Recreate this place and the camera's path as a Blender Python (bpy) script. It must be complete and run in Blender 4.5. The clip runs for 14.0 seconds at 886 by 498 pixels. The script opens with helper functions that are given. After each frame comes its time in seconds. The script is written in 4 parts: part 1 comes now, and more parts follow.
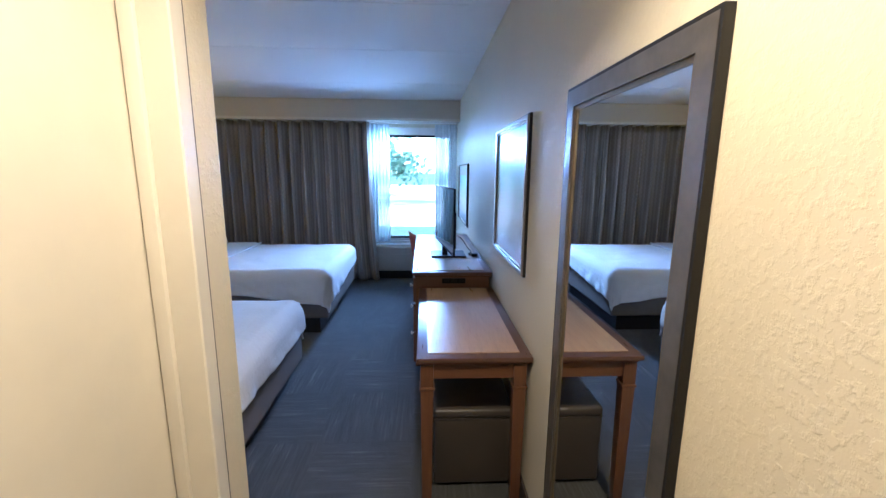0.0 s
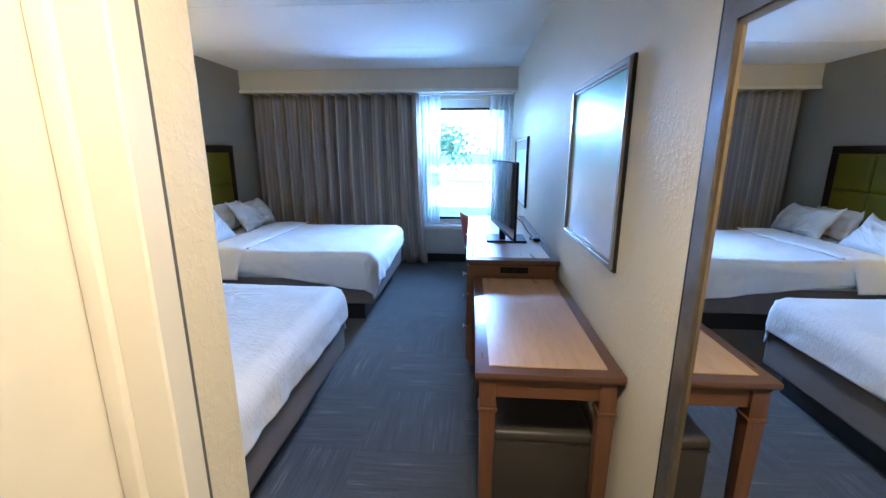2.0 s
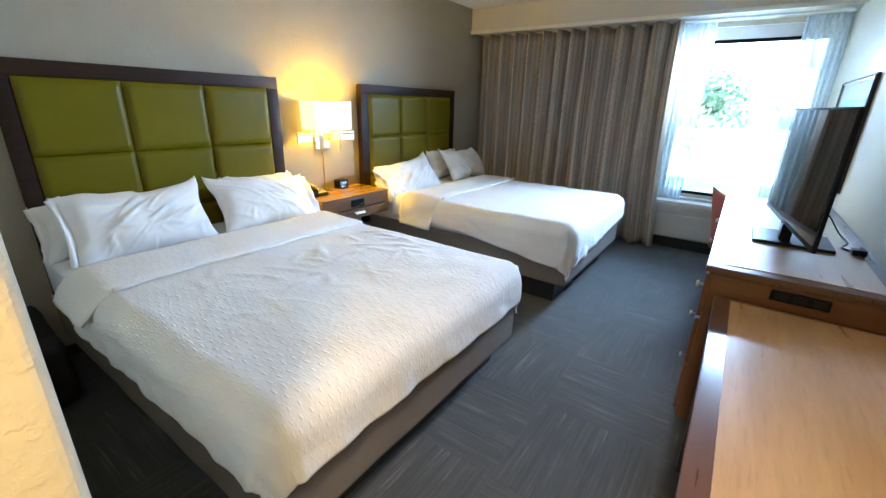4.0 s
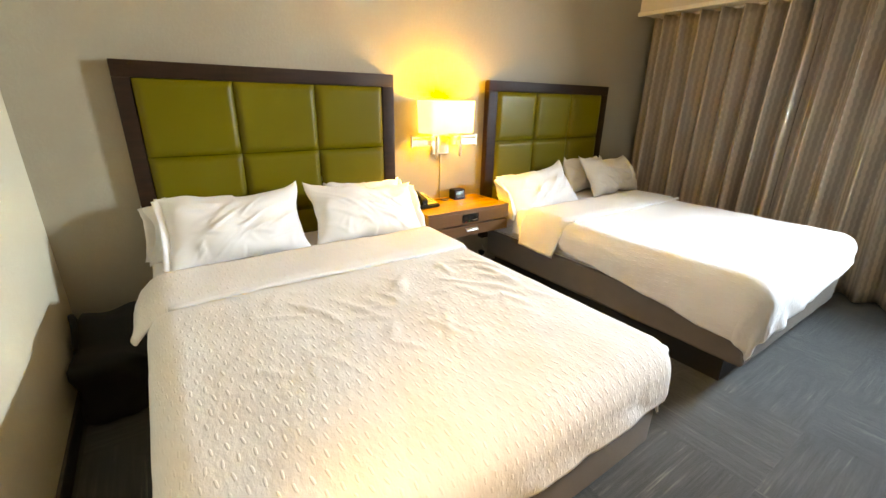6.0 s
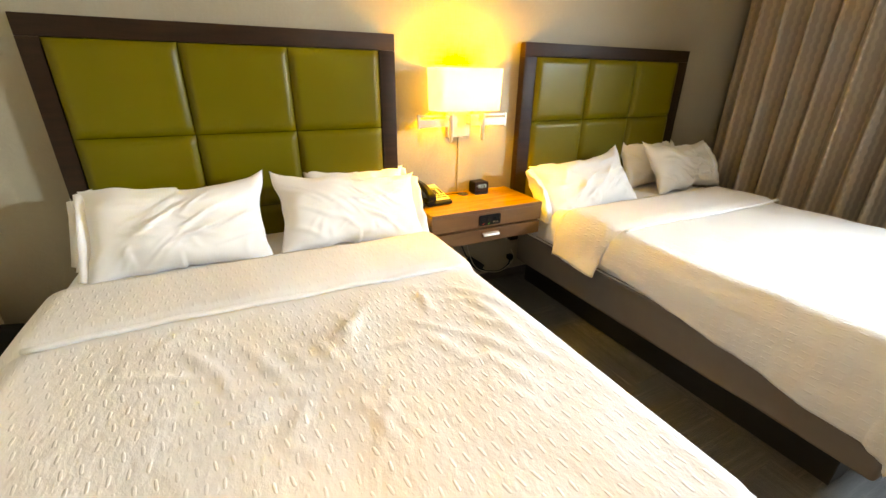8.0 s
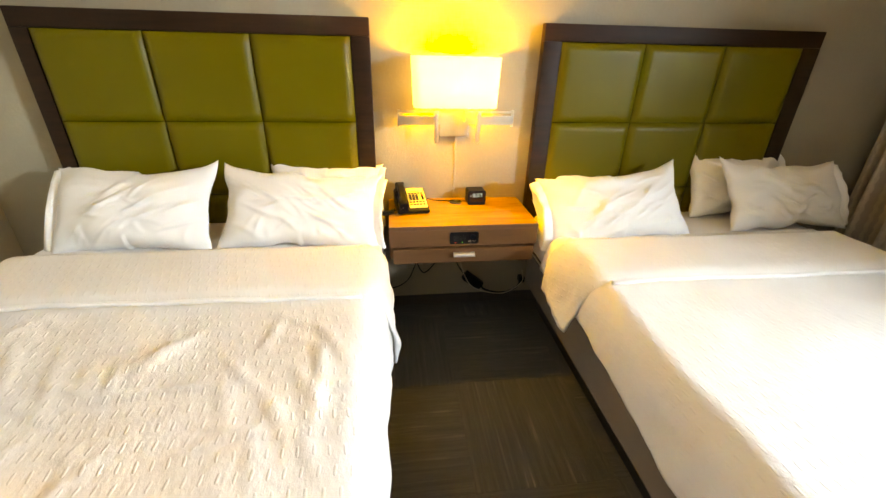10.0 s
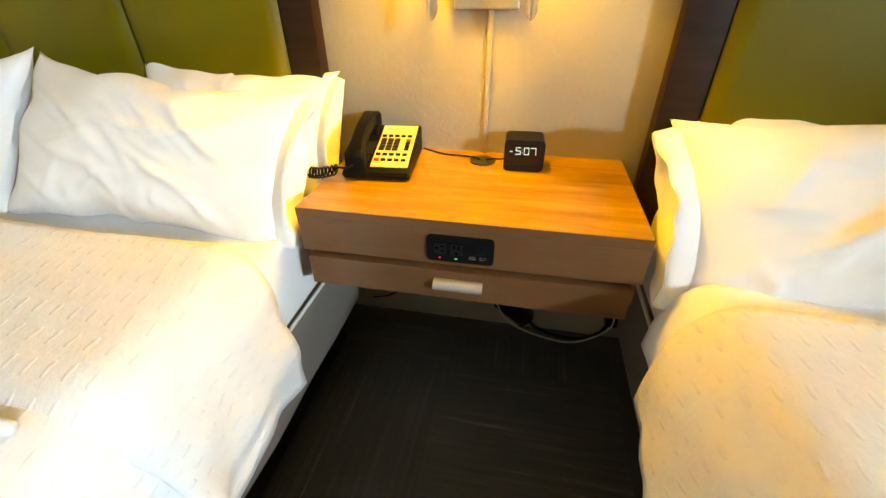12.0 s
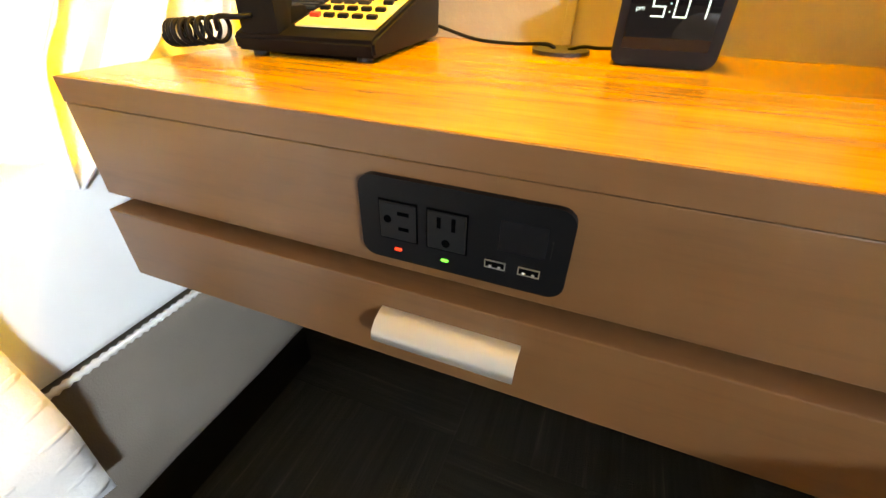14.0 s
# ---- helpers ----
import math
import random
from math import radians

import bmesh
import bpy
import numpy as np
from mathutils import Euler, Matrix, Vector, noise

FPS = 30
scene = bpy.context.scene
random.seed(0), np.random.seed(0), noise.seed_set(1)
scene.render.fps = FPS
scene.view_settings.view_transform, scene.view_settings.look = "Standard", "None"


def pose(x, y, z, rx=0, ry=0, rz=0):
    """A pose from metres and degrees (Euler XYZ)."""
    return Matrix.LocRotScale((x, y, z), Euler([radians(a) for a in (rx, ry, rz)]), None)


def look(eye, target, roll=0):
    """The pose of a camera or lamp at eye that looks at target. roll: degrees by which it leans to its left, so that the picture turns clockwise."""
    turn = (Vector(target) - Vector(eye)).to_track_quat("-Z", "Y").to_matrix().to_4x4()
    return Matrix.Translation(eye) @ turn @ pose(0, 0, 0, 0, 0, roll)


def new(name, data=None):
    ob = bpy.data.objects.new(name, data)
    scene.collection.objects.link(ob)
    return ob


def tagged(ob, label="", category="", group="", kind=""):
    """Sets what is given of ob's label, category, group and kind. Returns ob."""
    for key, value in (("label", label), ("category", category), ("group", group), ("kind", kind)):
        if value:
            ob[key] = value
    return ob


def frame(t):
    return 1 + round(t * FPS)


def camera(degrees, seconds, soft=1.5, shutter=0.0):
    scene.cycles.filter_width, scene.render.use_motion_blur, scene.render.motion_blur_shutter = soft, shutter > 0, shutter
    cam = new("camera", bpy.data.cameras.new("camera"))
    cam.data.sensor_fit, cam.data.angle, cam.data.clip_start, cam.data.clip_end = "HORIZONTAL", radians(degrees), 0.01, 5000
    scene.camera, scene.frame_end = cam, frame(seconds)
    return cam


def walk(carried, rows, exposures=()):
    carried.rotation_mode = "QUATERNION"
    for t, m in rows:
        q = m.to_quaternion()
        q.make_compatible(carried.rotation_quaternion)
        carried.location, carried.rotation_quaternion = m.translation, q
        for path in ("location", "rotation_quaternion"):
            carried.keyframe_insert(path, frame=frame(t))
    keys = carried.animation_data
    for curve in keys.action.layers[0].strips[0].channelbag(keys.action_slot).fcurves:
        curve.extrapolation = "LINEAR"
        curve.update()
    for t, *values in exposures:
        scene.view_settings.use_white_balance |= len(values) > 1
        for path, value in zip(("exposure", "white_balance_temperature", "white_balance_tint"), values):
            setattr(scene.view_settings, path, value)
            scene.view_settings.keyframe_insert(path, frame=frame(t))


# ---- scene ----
cam = camera(94.3, 14.0)
PATH = [
    (0, (-0.502, 0.403, 1.635), (-0.400, 2.554, 1.234), 0.5),
    (0.5, (-0.508, 0.452, 1.626), (-0.394, 2.598, 1.205), 0.1),
    (1, (-0.534, 0.530, 1.632), (-0.440, 2.673, 1.187), -0.1),
    (1.5, (-0.570, 0.654, 1.603), (-0.564, 2.796, 1.145), -0.3),
    (2, (-0.560, 0.795, 1.579), (-0.706, 2.921, 1.077), 0.1),
    (2.2, (-0.518, 0.858, 1.580), (-0.751, 2.972, 1.058), -0.1),
    (2.5, (-0.459, 0.943, 1.566), (-0.831, 3.027, 1.005), -0.1),
    (3, (-0.464, 1.106, 1.536), (-1.068, 3.115, 0.910), 0.9),
    (3.5, (-0.541, 1.303, 1.513), (-1.432, 3.182, 0.826), 1.3),
    (4, (-0.574, 1.459, 1.489), (-1.754, 3.156, 0.765), 1.6),
    (6.5, (-0.933, 2.176, 1.490), (-2.647, 3.301, 0.721), 0.8),
    (7, (-1.021, 2.324, 1.478), (-2.743, 3.401, 0.661), 0.4),
    (7.5, (-1.184, 2.454, 1.440), (-2.942, 3.459, 0.607), 0.4),
    (10, (-1.323, 3.559, 1.533), (-3.272, 3.815, 0.569), 1.4),
    (10.5, (-1.501, 3.773, 1.502), (-3.450, 3.849, 0.506), 0.6),
    (11, (-1.820, 3.858, 1.436), (-3.733, 3.842, 0.370), 0.3),
    (11.5, (-2.148, 3.974, 1.276), (-4.011, 3.767, 0.142), -0.1),
    (12, (-2.460, 4.026, 1.163), (-4.170, 3.677, 0.003), -0.5),
    (12.5, (-2.706, 4.039, 1.027), (-4.450, 3.561, -0.208), 0.1),
    (13, (-2.867, 4.018, 0.903), (-4.418, 3.478, -0.240), -0.1),
    (13.5, (-2.935, 3.990, 0.826), (-4.565, 3.405, -0.338), 0.9),
    (14, (-2.972, 3.989, 0.810), (-4.593, 3.366, -0.347), 1.2),
]
EXPOSURES = [(0.0, 4.2, 4900, 22), (1.0, 4.36, 4800, 22), (2.0, 4.6, 4900, 19), (2.5, 4.74, 5150, 17), (3.0, 4.66, 5050, 15), (3.5, 4.72, 5250, 14), (4.0, 5.0, 6350, 14), (6.5, 5.4, 10100, 19), (7.5, 5.35, 10400, 19), (10.0, 5.22, 11000, 19), (12.0, 4.92, 9700, 14), (13.0, 5.2, 9900, 16), (13.5, 5.42, 9900, 17), (14.0, 5.45, 9900, 18)]
walk(cam, [(t, look(eye, target, roll)) for t, eye, target, roll in PATH], EXPOSURES)

# ---- world, sun and lamps ----
world = bpy.data.worlds.new("sky")
scene.world = world
world.use_nodes = True
wn, wl = world.node_tree.nodes, world.node_tree.links
sky = wn.new("ShaderNodeTexSky")
sky.sky_type, sky.sun_disc = "NISHITA", False
sky.sun_elevation, sky.sun_rotation = radians(51), radians(250)
wl.new(sky.outputs[0], wn["Background"].inputs[0])
wn["Background"].inputs[1].default_value = 0.09


def lamp(name, kind, m, energy, colour, **more):
    data = bpy.data.lights.new(name, kind)
    data.energy, data.color = energy, colour
    for key, value in more.items():
        if key == "size":
            data.size = value
        elif key == "size_y":
            data.shape, data.size_y = "RECTANGLE", value
        elif key == "spread":
            data.spread = value
        elif key == "angle":
            data.angle = value
        elif key == "radius":
            data.shadow_soft_size = value
        elif key == "cone":
            data.spot_size, data.spot_blend = radians(value), 0.7
    ob = new(name, data)
    ob.matrix_world = m
    return ob


lamp("sun", "SUN", look((-6, -2.5, 8), (0, 0, 0)), 2.2, (1.0, 0.95, 0.88), angle=radians(0.5))
lamp("window_daylight", "AREA", look((-0.665, 6.955, 2.035), (-2.35, 3.30, 0.72)), 2.75, (0.43, 0.66, 1.0), size=0.62, size_y=0.15, spread=radians(94))
lamp("hall_downlight_bulb", "SPOT", look((-0.515, 0.876, 2.595), (-0.515, 0.876, 0.000)), 12.2, (1.0, 0.75, 0.38), radius=0.10, cone=130)
lamp("bedside_bulb", "POINT", pose(-3.504, 3.882, 1.428), 1.4, (1.0, 0.60, 0.0), radius=0.05)


# ---- building helpers ----
UNIT = 1.095                                 # metres to one unit of the plan below
AT = {}


def thing(name, at, label, category, group="", kind=""):
    ob = new(name)
    ob.empty_display_size = 0.1
    ob.location = at
    AT[ob.name] = Vector(at)
    return tagged(ob, label, category, group, kind)


def part(name, bm, mat, parent=None, label="", smooth=False):
    """Link a bmesh, given in world metres, as one mesh under its thing."""
    base = AT[parent.name] if parent else Vector((0, 0, 0))
    bm.transform(Matrix.Translation(-base))
    bmesh.ops.recalc_face_normals(bm, faces=bm.faces)
    me = bpy.data.meshes.new(name)
    bm.to_mesh(me)
    bm.free()
    if smooth:
        me.shade_smooth()
        if smooth != 1:
            me.set_sharp_from_angle(angle=radians(smooth))
    me.materials.append(mat)
    ob = new(name, me)
    AT[ob.name] = base.copy()
    if parent:
        ob.parent = parent
    if label:
        ob["label"] = label
    return ob


def solid(name, bm, mat, label="", category="", kind="structure", smooth=False, group=""):
    return tagged(part(name, bm, mat, None, "", smooth), label, category, group, kind)


def box(bm, x0, x1, y0, y1, z0, z1, bev=0.0, seg=2, m=None):
    vs = [bm.verts.new((x, y, z)) for z in (z0, z1) for y in (y0, y1) for x in (x0, x1)]
    fs = [bm.faces.new([vs[i] for i in q]) for q in ((0, 2, 3, 1), (4, 5, 7, 6), (0, 1, 5, 4), (2, 6, 7, 3), (0, 4, 6, 2), (1, 3, 7, 5))]
    out = vs
    if bev:
        es = {e for f in fs for e in f.edges}
        r = bmesh.ops.bevel(bm, geom=list(es), offset=bev, segments=seg, profile=0.6, affect="EDGES")
        out = list({v for f in r["faces"] for v in f.verts} | {v for v in vs if v.is_valid})
    if m:
        for v in out:
            v.co = m @ v.co
    return out


def boxes(*rows, bev=0.0):
    bm = bmesh.new()
    for r in rows:
        box(bm, *r, bev=bev)
    return bm


def tube(bm, points, radius, sides=8, closed_ends=True):
    """A round bar along points."""
    rings = []
    n = len(points)
    pts = [Vector(p) for p in points]
    up = None
    for i, p in enumerate(pts):
        d = (pts[min(i + 1, n - 1)] - pts[max(i - 1, 0)]).normalized()
        if up is None:
            up = d.orthogonal().normalized()
        up = (up - d * up.dot(d)).normalized()
        side = d.cross(up)
        r = radius[i] if isinstance(radius, (list, tuple)) else radius
        rings.append([bm.verts.new(p + (up * math.cos(a) + side * math.sin(a)) * r) for a in (2 * math.pi * k / sides for k in range(sides))])
    for a, b in zip(rings, rings[1:]):
        for k in range(sides):
            bm.faces.new((a[k], a[(k + 1) % sides], b[(k + 1) % sides], b[k]))
    if closed_ends:
        bm.faces.new(rings[0][::-1])
        bm.faces.new(rings[-1])
    return bm


def smooth_run(points, n=8):
    """A rounded run of points through the given ones."""
    p = [Vector(q) for q in points]
    p = [p[0] * 2 - p[1]] + p + [p[-1] * 2 - p[-2]]
    out = []
    for a, b, c, d in zip(p, p[1:], p[2:], p[3:]):
        for i in range(n):
            t = i / n
            out.append(0.5 * (2 * b + (c - a) * t + (2 * a - 5 * b + 4 * c - d) * t * t + (3 * b - a - 3 * c + d) * t ** 3))
    return out + [p[-2]]


def prism(bm, outline, axis, lo, hi):
    """A flat outline, given on the other two axes, drawn out along one axis."""
    def put(p, c):
        q = list(p)
        q.insert(axis, c)
        return bm.verts.new(q)
    a = [put(p, lo) for p in outline]
    b = [put(p, hi) for p in outline]
    n = len(a)
    for i in range(n):
        bm.faces.new((a[i], a[(i + 1) % n], b[(i + 1) % n], b[i]))
    bm.faces.new(a[::-1])
    bm.faces.new(b)
    return a + b


def rounded(w, h, r, n=5, cx=0.0, cy=0.0):
    """Outline of a rounded rectangle."""
    out = []
    for k, (sx, sy) in enumerate(((1, 1), (-1, 1), (-1, -1), (1, -1))):
        for i in range(n + 1):
            a = math.pi / 2 * (k + i / n)
            out.append((cx + sx * (w / 2 - r) + r * math.cos(a), cy + sy * (h / 2 - r) + r * math.sin(a)))
    return out


# ---- materials ----
class Nodes:
    def __init__(self, name, rough=0.6, metal=0.0):
        self.mat = bpy.data.materials.new(name)
        self.mat.use_nodes = True
        self.t = self.mat.node_tree
        self.b = self.t.nodes["Principled BSDF"]
        self.b.inputs["Roughness"].default_value = rough
        self.b.inputs["Metallic"].default_value = metal
        self.co = self.t.nodes.new("ShaderNodeTexCoord")

    def n(self, kind, **props):
        node = self.t.nodes.new("ShaderNode" + kind)
        for k, v in props.items():
            if k in node.inputs:
                node.inputs[k].default_value = v
        return node

    def l(self, a, b):
        self.t.links.new(a, b)

    def mapped(self, scale=(1, 1, 1), rot=(0, 0, 0), space="Object"):
        m = self.n("Mapping")
        m.inputs["Scale"].default_value = scale
        m.inputs["Rotation"].default_value = [radians(a) for a in rot]
        self.l(self.co.outputs[space], m.inputs["Vector"])
        return m.outputs[0]

    def noise(self, scale, vec=None, detail=4.0, rough=0.55):
        node = self.n("TexNoise", Scale=scale, Detail=detail, Roughness=rough)
        self.l(vec or self.co.outputs["Object"], node.inputs["Vector"])
        return node.outputs["Fac"]

    def ramp(self, fac, *stops):
        r = self.n("ValToRGB")
        e = r.color_ramp.elements
        while len(e) < len(stops):
            e.new(0.5)
        for el, (p, c) in zip(e, stops):
            el.position = p
            el.color = (c, c, c, 1) if isinstance(c, (int, float)) else (*c, 1)
        self.l(fac, r.inputs[0])
        return r.outputs[0]

    def mix(self, fac, a, b, blend="MIX"):
        m = self.t.nodes.new("ShaderNodeMix")
        m.data_type, m.blend_type = "RGBA", blend
        for sock, v in ((m.inputs[0], fac), (m.inputs[6], a), (m.inputs[7], b)):
            if isinstance(v, (int, float)):
                sock.default_value = v
            elif isinstance(v, tuple):
                sock.default_value = (*v, 1)
            else:
                self.l(v, sock)
        return m.outputs[2]

    def math(self, op, a, b=0.0, clamp=False):
        m = self.t.nodes.new("ShaderNodeMath")
        m.operation, m.use_clamp = op, clamp
        for sock, v in zip(m.inputs, (a, b)):
            if isinstance(v, (int, float)):
                sock.default_value = v
            else:
                self.l(v, sock)
        return m.outputs[0]

    def colour(self, c):
        if isinstance(c, tuple):
            self.b.inputs["Base Color"].default_value = (*c, 1)
        else:
            self.l(c, self.b.inputs["Base Color"])

    def bump(self, height, strength=0.3, distance=0.01):
        bp = self.n("Bump", Strength=strength, Distance=distance)
        self.l(height, bp.inputs["Height"])
        self.l(bp.outputs[0], self.b.inputs["Normal"])

    def rough(self, r):
        self.l(r, self.b.inputs["Roughness"])

    def island(self):
        return self.n("NewGeometry").outputs["Random Per Island"]

    def chance(self):
        return self.n("ObjectInfo").outputs["Random"]


def plain(name, colour, rough=0.5, metal=0.0, vary=0.12, scale=9.0, bump=0.08, fine=180.0):
    """A paint, plastic or metal with slight unevenness at two scales."""
    k = Nodes(name, rough, metal)
    big, small = k.noise(scale), k.noise(fine, detail=2.0)
    dark = tuple(c * (1 - vary) for c in colour)
    k.colour(k.mix(k.ramp(big, (0.3, 0.0), (0.7, 1.0)), dark, colour))
    k.rough(k.math("ADD", k.math("MULTIPLY", big, 0.14), rough - 0.07, True))
    if bump:
        k.bump(small, bump, 0.002)
    return k.mat


def glow(name, colour, strength):
    k = Nodes(name, 0.5)
    k.colour(colour)
    k.b.inputs["Emission Color"].default_value = (*colour, 1)
    k.b.inputs["Emission Strength"].default_value = strength
    return k.mat


def wall_paint(name, colour, relief=0.55):
    """Knocked-down plaster with a trowelled relief."""
    k = Nodes(name, 0.62)
    drag = k.noise(30.0, detail=2.0)
    blot = k.ramp(k.math("ADD", k.noise(58.0, detail=4.0, rough=0.6), k.math("MULTIPLY", k.math("SUBTRACT", drag, 0.5), 0.35)), (0.47, 0.0), (0.60, 1.0))
    fine = k.noise(230.0, detail=2.0)
    wide = k.noise(1.3, detail=3.0)
    base = k.mix(k.ramp(wide, (0.3, 0.0), (0.7, 1.0)), tuple(c * 0.94 for c in colour), colour)
    k.colour(k.mix(k.math("MULTIPLY", blot, 0.12), base, tuple(min(1, c * 1.12) for c in colour)))
    k.bump(k.math("ADD", blot, k.math("MULTIPLY", fine, 0.35)), relief * 0.55, 0.0022)
    return k.mat


def wood(name, light, dark, rough=0.32, scale=1.0, along="y"):
    """Veneer: long streaks along one axis."""
    k = Nodes(name, rough)
    s = {"x": (1.2, 14, 14), "y": (14, 1.2, 14), "z": (14, 14, 1.2)}[along]
    v = k.mapped(tuple(a * scale for a in s))
    streak = k.noise(2.2, v, 6.0, 0.65)
    pore = k.noise(16.0, v, 3.0, 0.7)
    wide = k.noise(1.7)
    c = k.mix(k.ramp(streak, (0.32, 0.0), (0.68, 1.0)), dark, light)
    c = k.mix(k.math("MULTIPLY", k.ramp(pore, (0.52, 0.0), (0.72, 1.0)), 0.35), c, tuple(a * 0.5 for a in dark))
    k.colour(k.mix(k.math("MULTIPLY", wide, 0.25), c, tuple(a * 0.85 for a in dark)))
    k.rough(k.math("ADD", k.math("MULTIPLY", streak, 0.16), rough - 0.08))
    k.bump(pore, 0.06, 0.002)
    k.b.inputs["Coat Weight"].default_value = 0.15
    k.b.inputs["Coat Roughness"].default_value = 0.22
    return k.mat


def linen(name, colour, quilt=False):
    """White cotton; the coverlet carries rows of small raised stitches."""
    k = Nodes(name, 0.85)
    weave = k.noise(520.0, detail=2.0)
    crease = k.noise(3.2, k.mapped((1.5, 1.0, 5.0), (25, 20, 30)), 4.0, 0.5)
    wide = k.noise(2.0)
    k.colour(k.mix(k.ramp(wide, (0.3, 0.0), (0.7, 1.0)), tuple(c * 0.95 for c in colour), colour))
    h = k.math("ADD", k.math("MULTIPLY", crease, 0.7), k.math("MULTIPLY", weave, 0.12))
    if quilt:
        uv = k.t.nodes.new("ShaderNodeUVMap")
        sep = k.n("SeparateXYZ")
        k.l(uv.outputs[0], sep.inputs[0])
        wob = k.math("MULTIPLY", k.math("SUBTRACT", k.noise(9.0, detail=1.0), 0.5), 0.40)
        down = k.math("ADD", k.math("MULTIPLY", sep.outputs[1], 21.0), k.math("MULTIPLY", wob, 0.5))
        row = k.math("FLOOR", down)
        fd = k.math("SUBTRACT", k.math("FRACT", down), 0.5)
        odd = k.math("SUBTRACT", k.math("MULTIPLY", k.math("MODULO", row, 2.0), 2.0), 1.0)
        along = k.math("ADD", k.math("MULTIPLY", sep.outputs[0], 31.0), k.math("ADD", k.math("MULTIPLY", row, 0.5), wob))
        along = k.math("ADD", along, k.math("MULTIPLY", fd, k.math("ADD", k.math("MULTIPLY", odd, 0.10), 0.12)))
        fa = k.math("SUBTRACT", k.math("FRACT", along), 0.5)
        oval = k.math("ADD", k.math("POWER", k.math("ABSOLUTE", k.math("MULTIPLY", fa, 8.5)), 2.0), k.math("POWER", k.math("ABSOLUTE", k.math("MULTIPLY", fd, 3.5)), 4.0))
        stitch = k.ramp(oval, (0.15, 1.0), (1.0, 0.0))
        h = k.math("ADD", h, k.math("MULTIPLY", stitch, 0.7))
        h = k.math("ADD", h, k.math("MULTIPLY", k.noise(17.0, k.mapped((1.0, 1.8, 1.0), (0, 0, 30)), 5.0, 0.6), 2.2))
    k.bump(h, 0.48 if quilt else 0.16, 0.004 if quilt else 0.005)
    k.b.inputs["Sheen Weight"].default_value = 0.15
    return k.mat


def carpet_mat():
    """Low loop pile with broken light and dark streaks; each tile runs one way."""
    k = Nodes("carpet", 0.95)
    v = k.mapped((2.0, 62.0, 1.0))
    rnd = k.chance()
    shift = k.n("VectorMath")
    shift.operation = "ADD"
    k.l(v, shift.inputs[0])
    comb = k.n("CombineXYZ")
    k.l(k.math("MULTIPLY", rnd, 37.0), comb.inputs[0])
    k.l(k.math("MULTIPLY", rnd, 91.0), comb.inputs[1])
    k.l(comb.outputs[0], shift.inputs[1])
    streak = k.noise(1.0, shift.outputs[0], 5.0, 0.7)
    fine = k.noise(340.0, detail=2.0)
    patch = k.noise(3.0, k.mapped((1.0, 3.0, 1.0)), 2.0)
    c = k.ramp(k.math("ADD", streak, k.math("MULTIPLY", k.math("SUBTRACT", patch, 0.5), 0.35)), (0.30, (0.026, 0.026, 0.023)), (0.52, (0.050, 0.051, 0.047)), (0.62, (0.074, 0.074, 0.066)), (0.74, (0.22, 0.215, 0.175)))
    k.colour(k.mix(k.math("MULTIPLY", fine, 0.5), c, (0.045, 0.048, 0.048)))
    k.bump(k.math("ADD", fine, streak), 0.7, 0.004)
    k.b.inputs["Sheen Weight"].default_value = 0.14
    return k.mat


def curtain_mat():
    """Heavy cloth with woven zigzag bands running up it."""
    k = Nodes("curtain_cloth", 0.8)
    sep = k.n("SeparateXYZ")
    uv = k.t.nodes.new("ShaderNodeUVMap")
    k.l(uv.outputs[0], sep.inputs[0])
    u, v = sep.outputs[0], sep.outputs[1]
    zig = k.math("MULTIPLY", k.math("PINGPONG", v, 0.030), 0.40)
    uu = k.math("ADD", u, zig)
    band = k.math("PINGPONG", k.math("MULTIPLY", uu, 1.0), 0.115)
    fac = k.ramp(k.math("MULTIPLY", band, 8.7), (0.20, 0.0), (0.27, 0.55), (0.45, 0.5), (0.52, 0.1), (0.74, 0.15), (0.80, 1.0))
    thread = k.noise(300.0, k.mapped((1, 1, 0.2)), 2.0)
    c = k.mix(fac, (0.40, 0.335, 0.265), (0.66, 0.560, 0.440))
    k.colour(k.mix(k.math("MULTIPLY", thread, 0.35), c, (0.13, 0.11, 0.098)))
    k.bump(thread, 0.3, 0.002)
    return k.mat


WALL = wall_paint("wall_paint", (0.64, 0.575, 0.425), 0.55)
ACCENT = wall_paint("accent_paint", (0.335, 0.293, 0.215), 0.32)
SOFFIT = wall_paint("soffit_paint", (0.60, 0.545, 0.44), 0.2)
k = Nodes("stippled_ceiling", 0.9)
st = k.noise(95.0, detail=4.0, rough=0.7)
k.colour(k.mix(k.noise(1.2), (0.74, 0.72, 0.70), (0.82, 0.80, 0.78)))
k.bump(st, 0.7, 0.006)
CEILING = k.mat
DOOR_PAINT = plain("door_paint", (0.70, 0.65, 0.54), 0.38, vary=0.05, bump=0.15, fine=60)
TRIM_PAINT = plain("trim_paint", (0.72, 0.67, 0.56), 0.36, vary=0.06, bump=0.12, fine=70)
GREY_STRIP = plain("strip_grey", (0.10, 0.098, 0.09), 0.7)
BASEBOARD = plain("dark_baseboard", (0.06, 0.05, 0.045), 0.5)
CARPET = carpet_mat()
UNDERLAY = plain("carpet_backing", (0.05, 0.05, 0.05), 0.95)
CURTAIN = curtain_mat()
FRAME_WOOD = wood("dark_walnut", (0.032, 0.014, 0.006), (0.016, 0.007, 0.003), 0.5, along="y")
FRAME_WOOD.node_tree.nodes["Principled BSDF"].inputs["Coat Weight"].default_value = 0.0
